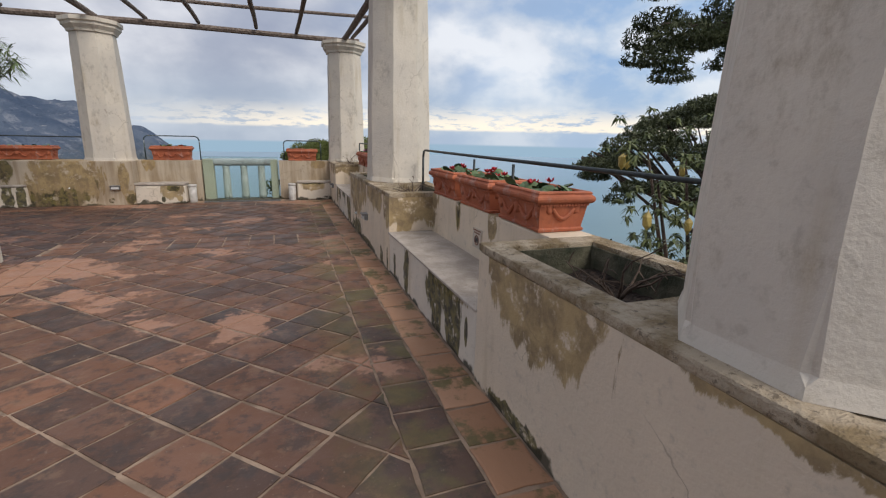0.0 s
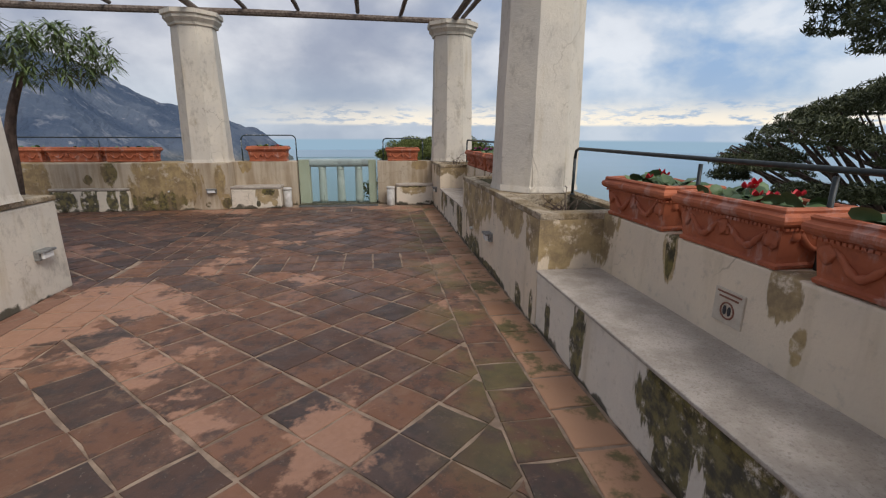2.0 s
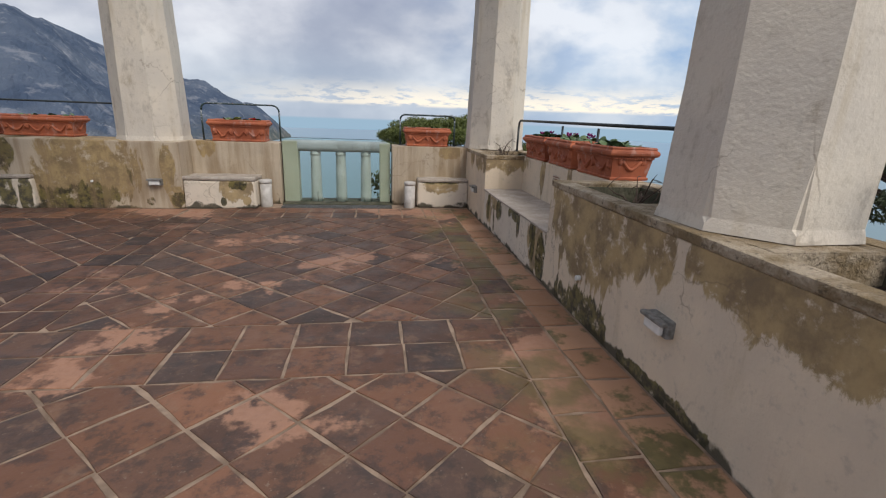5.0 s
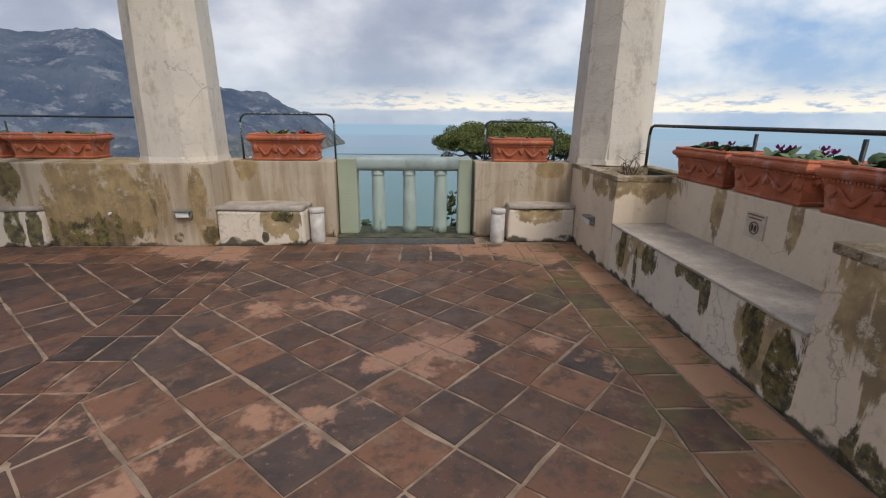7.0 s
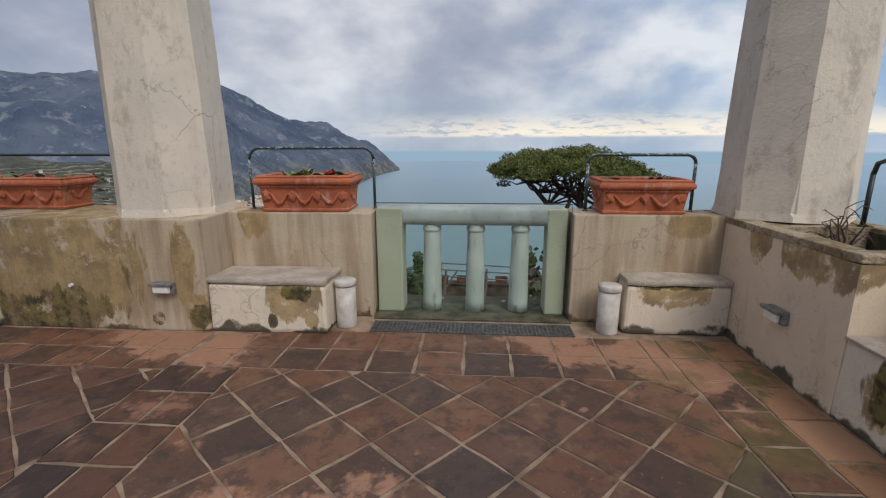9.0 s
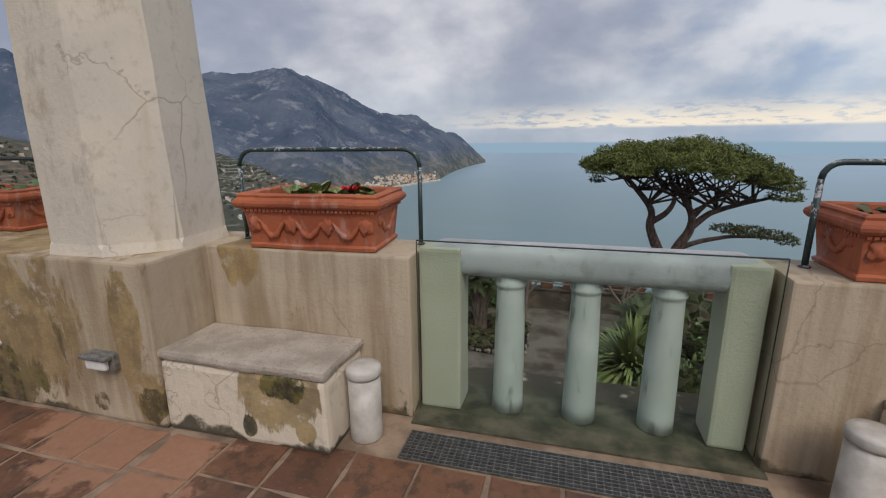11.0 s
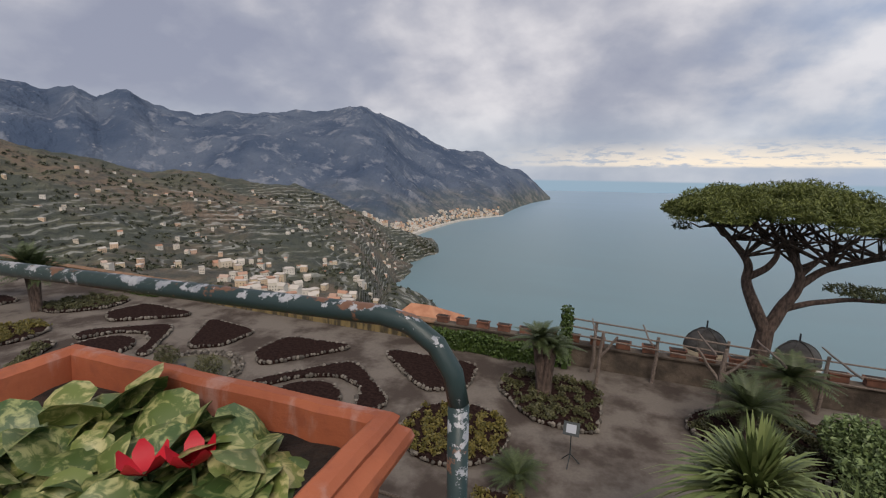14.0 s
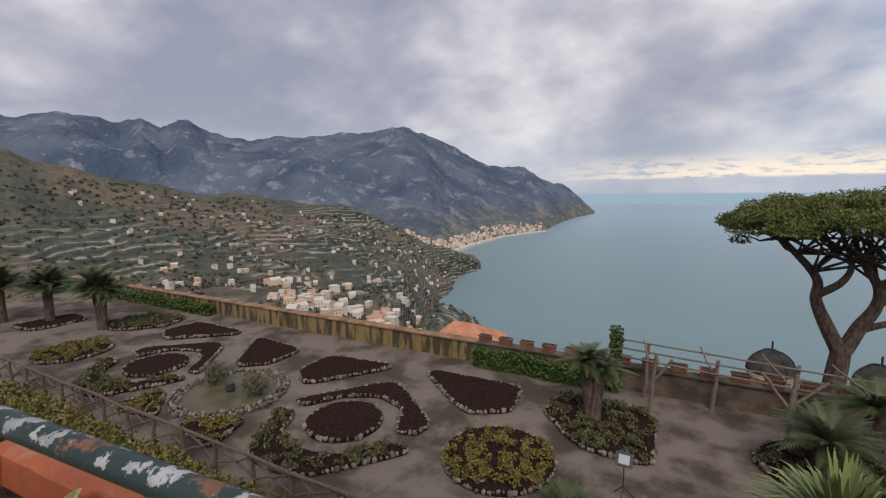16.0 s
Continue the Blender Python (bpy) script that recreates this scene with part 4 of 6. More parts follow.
def cyclamens(at, spread, count, flowers, petal, leaf, size, label, seed, spots=()):
    """Low rosettes of rounded leaves on short stalks, with upswept flowers."""
    gen = np.random.default_rng(seed)
    o = thing("cyclamen_plant", at, label, "plant", "cyclamens in the planters")
    V, F = [], []
    for _ in range(count):
        px, py = gen.uniform(-spread[0], spread[0]), gen.uniform(-spread[1], spread[1])
        yaw, tilt, s = gen.uniform(0, 6.28), gen.uniform(-0.15, 0.95), size * gen.uniform(0.6, 1.25)
        base = Vector((at[0] + px, at[1] + py, at[2] + gen.uniform(0.02, 0.075)))
        turn = Euler((tilt, gen.uniform(-0.4, 0.4), yaw)).to_matrix()
        k = len(V)
        ring = 10
        V.append(base + turn @ Vector((0, 0.35 * s, 0.010)))
        for i in range(ring):
            a = 2 * math.pi * i / ring
            r = s * (0.52 + 0.10 * math.cos(a - math.pi / 2) - 0.22 * (i == 8) + gen.uniform(-0.03, 0.03))
            V.append(base + turn @ Vector((r * math.cos(a), 0.38 * s + r * math.sin(a), -0.22 * r * abs(math.cos(a)) - 0.10 * s * math.sin(a) ** 2 + gen.uniform(-0.004, 0.004))))
        F += [(k, k + 1 + i, k + 1 + (i + 1) % ring) for i in range(ring)]
    raw("leaves", V, F, leaf, o, True)
    for n in range(flowers):
        c = Vector((at[0] + spots[n][0], at[1] + spots[n][1], at[2] + 0.090)) if spots else Vector((at[0] + gen.uniform(-spread[0], spread[0]) * 0.8, at[1] + gen.uniform(-spread[1], spread[1]) * 0.7, at[2] + gen.uniform(0.07, 0.12)))
        V, F = [], []
        for p in range(5):
            a = p * 1.257 + gen.uniform(-0.2, 0.2)
            d, q = Vector((math.cos(a), math.sin(a), 0)), Vector((-math.sin(a), math.cos(a), 0))
            k = len(V)
            for along, wide, up in ((0.003, 0.004, 0.0), (0.014, 0.012, 0.006), (0.025, 0.012, 0.017), (0.029, 0.003, 0.031)):
                V += [c + d * along + q * wide + Vector((0, 0, up)), c + d * along - q * wide + Vector((0, 0, up))]
            F += [(k + 2 * i, k + 2 * i + 1, k + 2 * i + 3, k + 2 * i + 2) for i in range(3)]
        flower = raw("flower", V, F, petal, o, True)
        part("stalk", tube(bmesh.new(), [c - Vector((0.01, 0, 0.10)), c - Vector((0, 0, 0.04)), c], 0.0025, 5), M_cyc_dark, flower)
    return o


pot_small = planter(0.68)
pot_wide = planter(0.765, 0.425, 0.295)
pot_wide.matrix_basis = pose(-0.897, 9.795, TOP + 0.001, 0, 0, 3.0)
pot_small.matrix_basis = pose(1.775, 9.80, TOP + 0.001)
pot_long = planter(0.90, 0.36)
pot_long.matrix_basis = pose(-3.40, 9.78, TOP + 0.001)
copy_thing(pot_long, pose(-4.36, 9.78, TOP + 0.001))
copy_thing(pot_long, pose(-5.32, 9.78, TOP + 0.001))
cyclamens((-0.86, 9.80, TOP + 0.20), (0.23, 0.105), 190, 2, M_red, M_cyc, 0.080, "patterned green cyclamen with red flowers in a planter", 3, ((0.11, -0.03), (0.15, 0.005)))
cyclamens((1.78, 9.80, TOP + 0.20), (0.26, 0.10), 26, 0, M_red, M_low, 0.05, "sparse withered low plant in a planter", 4)
for i, x in enumerate((-3.40, -4.36, -5.32)):
    cyclamens((x, 9.78, TOP + 0.20), (0.34, 0.10), 34, 0, M_red, M_cyc_dark, 0.06, "sparse green plant in a planter", 10 + i)
for i, y in enumerate((1.27, 2.05, 2.84)):
    copy_thing(pot_small, pose(3.035, y, TOP + 0.001, 0, 0, 90 + (-1.5, 0.5, 1)[i]))
    cyclamens((3.035, y, TOP + 0.20), (0.12, 0.26), 62, (4, 6, 3)[i], M_red, M_cyc_dark, 0.085, "dark green cyclamen with red flowers in a planter", 20 + i)
for i, y in enumerate((6.50, 7.25, 7.98)):
    copy_thing(pot_small, pose(3.035, y, TOP + 0.001, 0, 0, 90 + (1, -1, 0.5)[i]))
    cyclamens((3.035, y, TOP + 0.20), (0.12, 0.26), 62, (0, 6, 3)[i], M_magenta, M_cyc_dark, 0.085, "dark green cyclamen with magenta flowers in a planter" if i else "dark green leafy cyclamen without flowers in a planter", 30 + i)


def dry_shrub(at, n, size, seed):
    gen = np.random.default_rng(seed)
    o = thing("dry_shrub", at, "bare dry twiggy shrub in a flower box", "plant")
    bm = bmesh.new()
    for _ in range(n):
        a, t = gen.uniform(0, 6.28), gen.uniform(0.3, 1.1)
        d = Vector((math.cos(a) * math.sin(t), math.sin(a) * math.sin(t), math.cos(t)))
        p, pts, L = Vector(at), [Vector(at) - Vector((0, 0, 0.02))], size * gen.uniform(0.5, 1)
        for _ in range(4):
            d = (d + Vector(gen.normal(size=3)) * 0.28).normalized()
            p = p + d * L / 4
            pts.append(p.copy())
        tube(bm, pts, [0.010, 0.008, 0.006, 0.004, 0.002], 5)
        for q in pts[2:]:
            e = q + Vector(gen.normal(size=3)) * size * 0.16
            tube(bm, [q, q.lerp(e, 0.5) + Vector((0, 0, 0.01)), e], [0.004, 0.003, 0.0015], 4)
    tagged(part("twigs", bm, M_twig, o), kind="stuff")


dry_shrub((2.82, 0.15, 0.72), 9, 0.42, 1)
dry_shrub((2.80, 3.70, 0.72), 12, 0.34, 2)
dry_shrub((2.80, 9.05, 0.74), 9, 0.38, 3)
dry_shrub((2.80, 5.66, 0.74), 9, 0.30, 4)


def wall_lamp(x, y, z, turn, label):
    """Small bulkhead lamp: grey metal case, white frosted lens; built facing -y."""
    o = thing("wall_lamp", (0, 0, 0), label, "lamp", "small wall lamps")
    case = part("case", boxes((-0.085, 0.085, -0.035, 0.02, -0.045, 0.045), bevel=0.012), M_lamp, o)
    part("hood", boxes((-0.088, 0.088, -0.075, -0.036, 0.022, 0.045), bevel=0.008), M_lamp, case)
    part("lens", boxes((-0.065, 0.065, -0.062, -0.036, -0.034, 0.020), bevel=0.011), M_lens, case, "white frosted lens")
    o.matrix_basis = pose(x, y, z, 0, 0, turn)
    return o


wall_lamp(-1.86, FY - 0.006, 0.36, 0, "small grey bulkhead lamp on the stained far wall")
wall_lamp(WX - 0.006, 4.60, 0.40, -90, "small grey bulkhead lamp on the side wall")
wall_lamp(WX - 0.006, 8.86, 0.38, -90, "small grey bulkhead lamp in a broken plaster hole")
wall_lamp(-1.695, 4.40, 0.40, 90, "small grey bulkhead lamp on the column block")
tap = thing("pipe_stub", (WX, 5.52, 0.30), "short white pipe stub sticking out of the wall", "pipe")
part("pipe", tube(bmesh.new(), [(WX + 0.02, 5.52, 0.30), (WX - 0.03, 5.515, 0.30)], 0.018, 10), M_lens, tap)
tap = thing("pipe_stub", (-2.62, FY, 0.36), "short white pipe stub sticking out of the wall", "pipe")
part("pipe", tube(bmesh.new(), [(-2.62, FY + 0.02, 0.36), (-2.62, FY - 0.025, 0.36)], 0.014, 10), M_lens, tap)

for x in (-0.53, 1.505):
    o = thing("marble_post", (x, 9.41, 0), "short round weathered marble post on the floor beside the opening", "post", "marble posts")
    part("shaft", rings(bmesh.new(), [(0.076, 0.0), (0.079, 0.01), (0.079, 0.335)], 20, (x, 9.41)), M_marble, o, smooth=True)
    part("cap", rings(bmesh.new(), [(0.083, 0.336), (0.086, 0.35), (0.086, 0.372), (0.080, 0.384), (0.045, 0.386)], 20, (x, 9.41)), M_marble, o, smooth=True)

# ---- sea, mountains, hillside ----
EYE_X, EYE_Y = -0.24, 9.47
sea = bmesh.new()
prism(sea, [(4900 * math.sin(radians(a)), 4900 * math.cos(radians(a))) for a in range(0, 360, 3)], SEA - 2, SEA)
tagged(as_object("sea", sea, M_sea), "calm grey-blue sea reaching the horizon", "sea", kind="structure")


def curve(table, a):
    xs, ys = zip(*table)
    return float(np.interp(a, xs, ys))


def polar(az, r, z):
    return (EYE_X + r * math.sin(radians(az)), EYE_Y + r * math.cos(radians(az)), z)


def slope(name, azs, bands, mat, rough, label, steps=26, seed=0.0):
    """Land as a fan of profiles: each band is (distance by azimuth, height by azimuth); ridges and gullies from noise."""
    V, F, cols = [], [], 0
    for az in azs:
        prof = [(curve(r, az), curve(h, az)) for r, h in bands]
        col = []
        for k in range(len(prof) - 1):
            for s in range(steps):
                q = s / steps
                col.append((prof[k][0] * (1 - q) + prof[k + 1][0] * q, prof[k][1] * (1 - q) + prof[k + 1][1] * q, k + q))
        col.append((*prof[-1], len(prof) - 1.0))
        for r, z, k in col:
            p = Vector(polar(az, r, 0))
            f = min(1.0, k * 2.0)
            fold = noise.fractal(p * rough[0] + Vector((0, 0, seed)), 0.9, 2.1, 6)
            crest = abs(noise.noise(p * rough[0] * 0.45 + Vector((9, 0, seed))))
            V.append((p.x, p.y, z + f * rough[1] * (fold - 0.9 * crest + 0.25) * min(1.0, max(0.0, (azs[-1] - az) / 3.5))))
        cols = len(col)
    n = len(azs)
    for i in range(n - 1):
        for j in range(cols - 1):
            a = i * cols + j
            F.append((a, a + cols, a + cols + 1, a + 1))
    ob = raw(name, V, F, mat, None, False)
    return tagged(ob, label, name.replace("_", " "), kind="structure")


def height(el, r):
    return 1.63 + r * math.tan(radians(el))


ridge = [(-110, 6.5), (-90, 7.5), (-80, 6.6), (-71.2, 7.1), (-68.1, 7.85), (-63.3, 6.9), (-61.3, 7.9), (-59.7, 6.6), (-57, 7.4), (-55, 6.3), (-51, 6.0), (-46.6, 6.4), (-42.1, 7.0), (-37.4, 7.4), (-33.2, 7.9), (-30.4, 6.8), (-26.2, 4.2), (-22.6, 3.15), (-19.1, 2.6), (-16.9, 2.0), (-14.9, 1.1), (-13.2, 0.2), (-11.5, -1.1), (-10.2, -2.2), (-9.6, -3.1)]
ridge = [(a, e + (0.15 if -75 < a < -28 else -0.1)) for a, e in ridge]
ridge_r = [(-110, 2600), (-60, 2500), (-33, 2600), (-20, 3000), (-9.6, 3200)]
foot_r = [(-110, 1300), (-60, 1350), (-40, 1050), (-33, 1050), (-30, 1080), (-28, 1170), (-26, 1290), (-23.5, 1450), (-21, 1620), (-15.5, 1850), (-13, 2450), (-10.2, 3050), (-9.6, 3150)]
azs = [a * 0.28 for a in range(-392, -33)]
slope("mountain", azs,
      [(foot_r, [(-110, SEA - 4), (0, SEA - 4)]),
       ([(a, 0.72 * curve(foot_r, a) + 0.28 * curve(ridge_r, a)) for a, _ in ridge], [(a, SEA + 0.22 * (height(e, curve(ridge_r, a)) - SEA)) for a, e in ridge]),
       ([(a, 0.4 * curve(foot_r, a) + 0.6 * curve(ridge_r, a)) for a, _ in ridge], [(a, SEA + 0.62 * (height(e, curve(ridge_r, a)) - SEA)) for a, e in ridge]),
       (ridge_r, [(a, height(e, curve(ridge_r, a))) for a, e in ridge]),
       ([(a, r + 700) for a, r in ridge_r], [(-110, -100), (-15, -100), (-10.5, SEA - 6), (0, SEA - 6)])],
      M_mount, (0.0035, 46.0), "wooded mountain ridge falling to the sea, coloured blue-grey for haze", 22, 3.0)

crest = [(-110, 5.0), (-85, 4.6), (-71.6, 3.4), (-69.4, 2.3), (-63.5, 1.5), (-58.6, 0.55), (-56, -0.35), (-51.9, -0.1), (-47.1, -1.4), (-41.1, -2.1), (-37, -3.4), (-33.5, -4.7), (-31.0, -6.3), (-29.0, -7.3), (-27.0, -8.1), (-25.2, -8.7), (-24.0, -9.4), (-23.3, -10.0)]
crest_r = [(-110, 700), (-71, 800), (-52, 950), (-41, 1000), (-33.5, 1030), (-29, 1000), (-25.2, 1010), (-23.3, 985)]
near_r = [(-110, 60), (-60, 75), (-45, 110), (-34, 150), (-31, 480), (-29, 650), (-28, 680), (-26.5, 790), (-25, 870), (-23.8, 930), (-23.3, 975)]
near_h = [(-110, -30), (-60, -32), (-45, -46), (-34, -62), (-31, -140), (-29, SEA - 4), (-23.3, SEA - 4)]
azs = [a * 0.25 for a in range(-440, -93)]
slope("hillside", azs,
      [(near_r, near_h),
       ([(a, 0.6 * curve(near_r, a) + 0.4 * curve(crest_r, a)) for a, _ in crest], [(a, 0.42 * curve(near_h, a) + 0.58 * height(-13.0, 0.6 * curve(near_r, a) + 0.4 * curve(crest_r, a)) if a < -40 else 0.6 * curve(near_h, a) + 0.4 * SEA + (12 if a < -26 else 5)) for a, e in crest]),
       (crest_r, [(a, height(e, curve(crest_r, a))) for a, e in crest]),
       ([(a, r + 260) for a, r in crest_r], [(-110, SEA - 6), (0, SEA - 6)])],
      M_hill, (0.010, 13.0), "terraced green-brown hillside with dry-stone lines above the sea", 34, 8.0)
coast_r = [(-48, 150), (-36, 210), (-30, 560), (-26, 580), (-21.5, 540)]
slope("near_slope", [a * 0.4 for a in range(-150, -51)],
      [([(-60, 45), (-20, 60)], [(-60, -24), (-34, -28), (-20, -34)]),
       ([(a, 0.5 * r) for a, r in coast_r], [(-48, -60), (-36, -66), (-30, -70), (-26, -80), (-21.5, -92)]),
       (coast_r, [(-48, -80), (-36, -100), (-30, SEA + 4), (-26, SEA - 3), (-21.5, SEA - 5)]),
       ([(a, r + 30) for a, r in coast_r], [(-60, SEA - 10), (0, SEA - 10)])],
      M_hill, (0.02, 5.0), "scrubby green slope falling to the shore below the garden", 20, 5.0)
beach = bmesh.new()
tube(beach, [polar(az, r, SEA + 0.5) for az, r in ((-28.6, 1120), (-27.5, 1180), (-26, 1275), (-24.5, 1370), (-23, 1465), (-21, 1605), (-18, 1735), (-15.4, 1850))], [5, 9, 9, 8, 7, 6, 5, 4], 6)
tagged(as_object("beach", beach, M_beach), "pale curved beach before the town", "beach", kind="structure")


def houses_on(count, az0, az1, near, far, size, seed, land):
    """Little gabled and flat-roofed houses set down on the land."""
    gen = np.random.default_rng(seed)
    walls, roofs, holes = bmesh.new(), bmesh.new(), bmesh.new()
    dg = bpy.context.evaluated_depsgraph_get()
    made = 0
    for _ in range(count * 4):
        if made >= count:
            break
        az, r = gen.uniform(az0, az1), 0.0
        r = near(az) + (far(az) - near(az)) * gen.uniform(0, 1)
        x, y, _z = polar(az, r, 0)
        hit, at, nor, _, ob, _ = scene.ray_cast(dg, (x, y, 900), (0, 0, -1))
        if not hit or ob.name not in land or at.z < SEA + 0.5:
            continue
        made += 1
        w, d, h = size * gen.uniform(0.7, 1.6), size * gen.uniform(0.7, 1.3), size * gen.uniform(0.6, 1.15)
        m = Matrix.Translation(at) @ Matrix.Rotation(radians(-az + gen.uniform(-35, 35)), 4, "Z")
        for bm, dims in ((walls, (-w / 2, w / 2, -d / 2, d / 2, -size * 0.5, h)), (roofs, (-w * 0.53, w * 0.53, -d * 0.53, d * 0.53, h, h + size * 0.10))):
            k = len(bm.verts)
            box(bm, *dims)
            bm.verts.ensure_lookup_table()
            for v in bm.verts[k:]:
                if bm is roofs and v.co.z > h + size * 0.05 and made % 3 == 0:
                    v.co.y *= 0.1
                    v.co.z += size * 0.25
                v.co = m @ v.co
        for fl in range(max(1, int(h / (size * 0.4)))):
            for wx in (-0.3, 0.0, 0.3):
                k = len(holes.verts)
                zc = size * (0.22 + 0.38 * fl)
                box(holes, wx * w - size * 0.05, wx * w + size * 0.05, -d / 2 - 0.06, -d / 2 + 0.02, zc - size * 0.07, zc + size * 0.08)
                holes.verts.ensure_lookup_table()
                for v in holes.verts[k:]:
                    v.co = m @ v.co
    return walls, roofs, holes


bpy.context.view_layer.update()


def settlement(label, *spec):
    o = thing("house_cluster", polar(spec[1], 500, SEA), label, "houses", kind="stuff")
    walls, roofs, holes = houses_on(*spec)
    for nm, bm, m in (("walls", walls, M_house), ("roofs", roofs, M_roof_far), ("windows", holes, M_dark)):
        tagged(part(nm, bm, m, o), kind="stuff")


settlement("dense pale town along the beach under the mountain", 420, -33.0, -16.0, lambda a: curve(foot_r, a) - 40, lambda a: curve(foot_r, a) + 130, 6.0, 5, ("mountain", "hillside"))
settlement("scattered pale farmhouses on the terraced hillside", 170, -68.0, -28.0, lambda a: curve(near_r, a) + 40, lambda a: curve(crest_r, a) - 90, 3.2, 6, ("hillside", "near_slope"))
settlement("village houses below the garden wall", 64, -50.0, -31.5, lambda a: 120, lambda a: 330, 4.0, 9, ("hillside", "near_slope"))

# scrub and small trees on the slopes
gen = np.random.default_rng(12)
dg = bpy.context.evaluated_depsgraph_get()
pts = []
for _ in range(3400):
    az = gen.uniform(-80, -24)
    r = curve(near_r, az) + (curve(crest_r, az) - curve(near_r, az)) * gen.uniform(0.0, 0.95) ** 1.2 if gen.uniform() < 0.75 else gen.uniform(60, 440)
    x, y, _z = polar(az, r, 0)
    hit, at, nor, _, ob, _ = scene.ray_cast(dg, (x, y, 900), (0, 0, -1))
    if hit and ob.name in ("hillside", "near_slope") and at.z > SEA + 3 and (az < -57 or noise.noise(at * 0.012) > -0.15):
        pts.append((at, 0.5 + r * 0.0022))
V, F = [], []
for at, s in pts:
    c = in_ellipsoid(12, at + Vector((0, 0, s * 0.5)), (s * 1.3, s * 1.3, s * 0.8), gen)
    v, f = leaf_quads(c, s * 1.3, 0.8, 1, 0.2, gen)
    F += list(f + 48 * len(V))
    V.append(v)
scrub = raw("hillside_scrub", np.concatenate(V), F, M_scrub)
tagged(scrub, "dark green scrub and small trees dotted over the slopes", "bushes", kind="stuff")

# ---- garden below ----
GZ = -6.9
ground = bmesh.new()
bmesh.ops.create_grid(ground, x_segments=60, y_segments=30, size=0.5)
for v in ground.verts:
    v.co = Vector((-15 + v.co.x * 66, 20 + v.co.y * 20, GZ + 0.03 * noise.noise(v.co * 30)))
tagged(as_object("ground", ground, M_gravel), "pale damp gravel of the formal garden", "ground", kind="structure")
bank = bmesh.new()
bmesh.ops.create_grid(bank, x_segments=70, y_segments=24, size=0.5)
for v in bank.verts:
    x, q = -15 + v.co.x * 66, v.co.y + 0.5
    v.co = Vector((x, 10.0 + q * 5.6, GZ + 0.01 + 1.5 * (1 - q) ** 1.3 + 0.15 * noise.noise(Vector((x * 0.6, q * 4, 0)))))
tagged(as_object("bank", bank, M_bed), "dark planted bank below the terrace", "ground", kind="structure")
tree_ground = bmesh.new()
bmesh.ops.create_grid(tree_ground, x_segments=40, y_segments=40, size=0.5)
for v in tree_ground.verts:
    x, y = 27 + v.co.x * 47, 14 + v.co.y * 60
    v.co = Vector((x, y, -7.5 - 0.22 * max(0, x - 4) - 0.32 * max(0, y - 26) + 0.5 * noise.noise(Vector((x * 0.2, y * 0.2, 4)))))
tagged(as_object("side_slope", tree_ground, M_hill), "scrubby slope under the pines beside the terrace", "ground", kind="structure")
cliff = raw("cliff", [(-60, 29.9, GZ - 0.4), (24, 29.9, GZ - 0.4), (30, 46, -24), (-60, 46, -24), (-60, 70, -60), (34, 70, -60)], [(0, 1, 2, 3), (3, 2, 5, 4)], M_hill)
tagged(cliff, "scrubby slope falling away below the garden wall", "ground", kind="structure")

gwall = as_object("garden_wall", worn(boxes((-50, -9.0, 29.2, 29.6, GZ, GZ + 1.0)), 0.03, 0.8, 12), M_gwall)
tagged(gwall, "long low garden wall stained with ochre lichen", "wall", kind="structure")
gwall = as_object("garden_wall_2", worn(boxes((-9.0, 22, 29.2, 29.6, GZ, GZ + 1.0)), 0.03, 0.8, 12), M_gwall_dark)
tagged(gwall, "long low garden wall of dark old stone", "wall", kind="structure")
gcope = as_object("garden_wall_coping", worn(boxes((-50, -9.0, 29.12, 29.68, GZ + 1.0, GZ + 1.07)), 0.02, 0.8, 12), M_gcope)
tagged(gcope, "terracotta coping on the garden wall", "coping", kind="structure")
gcope = as_object("garden_wall_coping_2", worn(boxes((-9.0, 22, 29.12, 29.68, GZ + 1.0, GZ + 1.07)), 0.02, 0.8, 12), M_gwall_dark)
tagged(gcope, "dark stone coping on the garden wall", "coping", kind="structure")
gp = thing("terracotta_trough", (0, 0, 0), "plain terracotta trough standing on the garden wall", "planter", "troughs on the garden wall")
part("pot", boxes((-0.29, 0.29, -0.15, 0.15, 0, 0.26), (-0.33, 0.33, -0.18, 0.18, 0.26, 0.32), bevel=0.012), M_clay_old, gp)
part("soil", boxes((-0.26, 0.26, -0.12, 0.12, 0.321, 0.335)), M_soil, gp)
gp.matrix_basis = pose(-8.6, 29.4, GZ + 1.08)
for k in range(1, 26):
    copy_thing(gp, pose(-8.6 + 1.05 * k, 29.4, GZ + 1.08))

stone_seed = np.random.default_rng(31)


def smooth_outline(pts, n=6):
    """Rounded closed outline through corner points."""
    out = []
    for i in range(len(pts)):
        a, b, c = Vector(pts[i - 1]), Vector(pts[i]), Vector(pts[(i + 1) % len(pts)])
        p, q = b.lerp(a, 0.22), b.lerp(c, 0.22)
        for k in range(n + 1):
            t = k / n
            out.append(tuple(p * (1 - t) ** 2 + b * 2 * t * (1 - t) + q * t ** 2))
    return out


def circle(x, y, rx, ry=None, n=36):
    ry = ry or rx
    return [(x + rx * math.cos(2 * math.pi * k / n), y + ry * math.sin(2 * math.pi * k / n)) for k in range(n)]


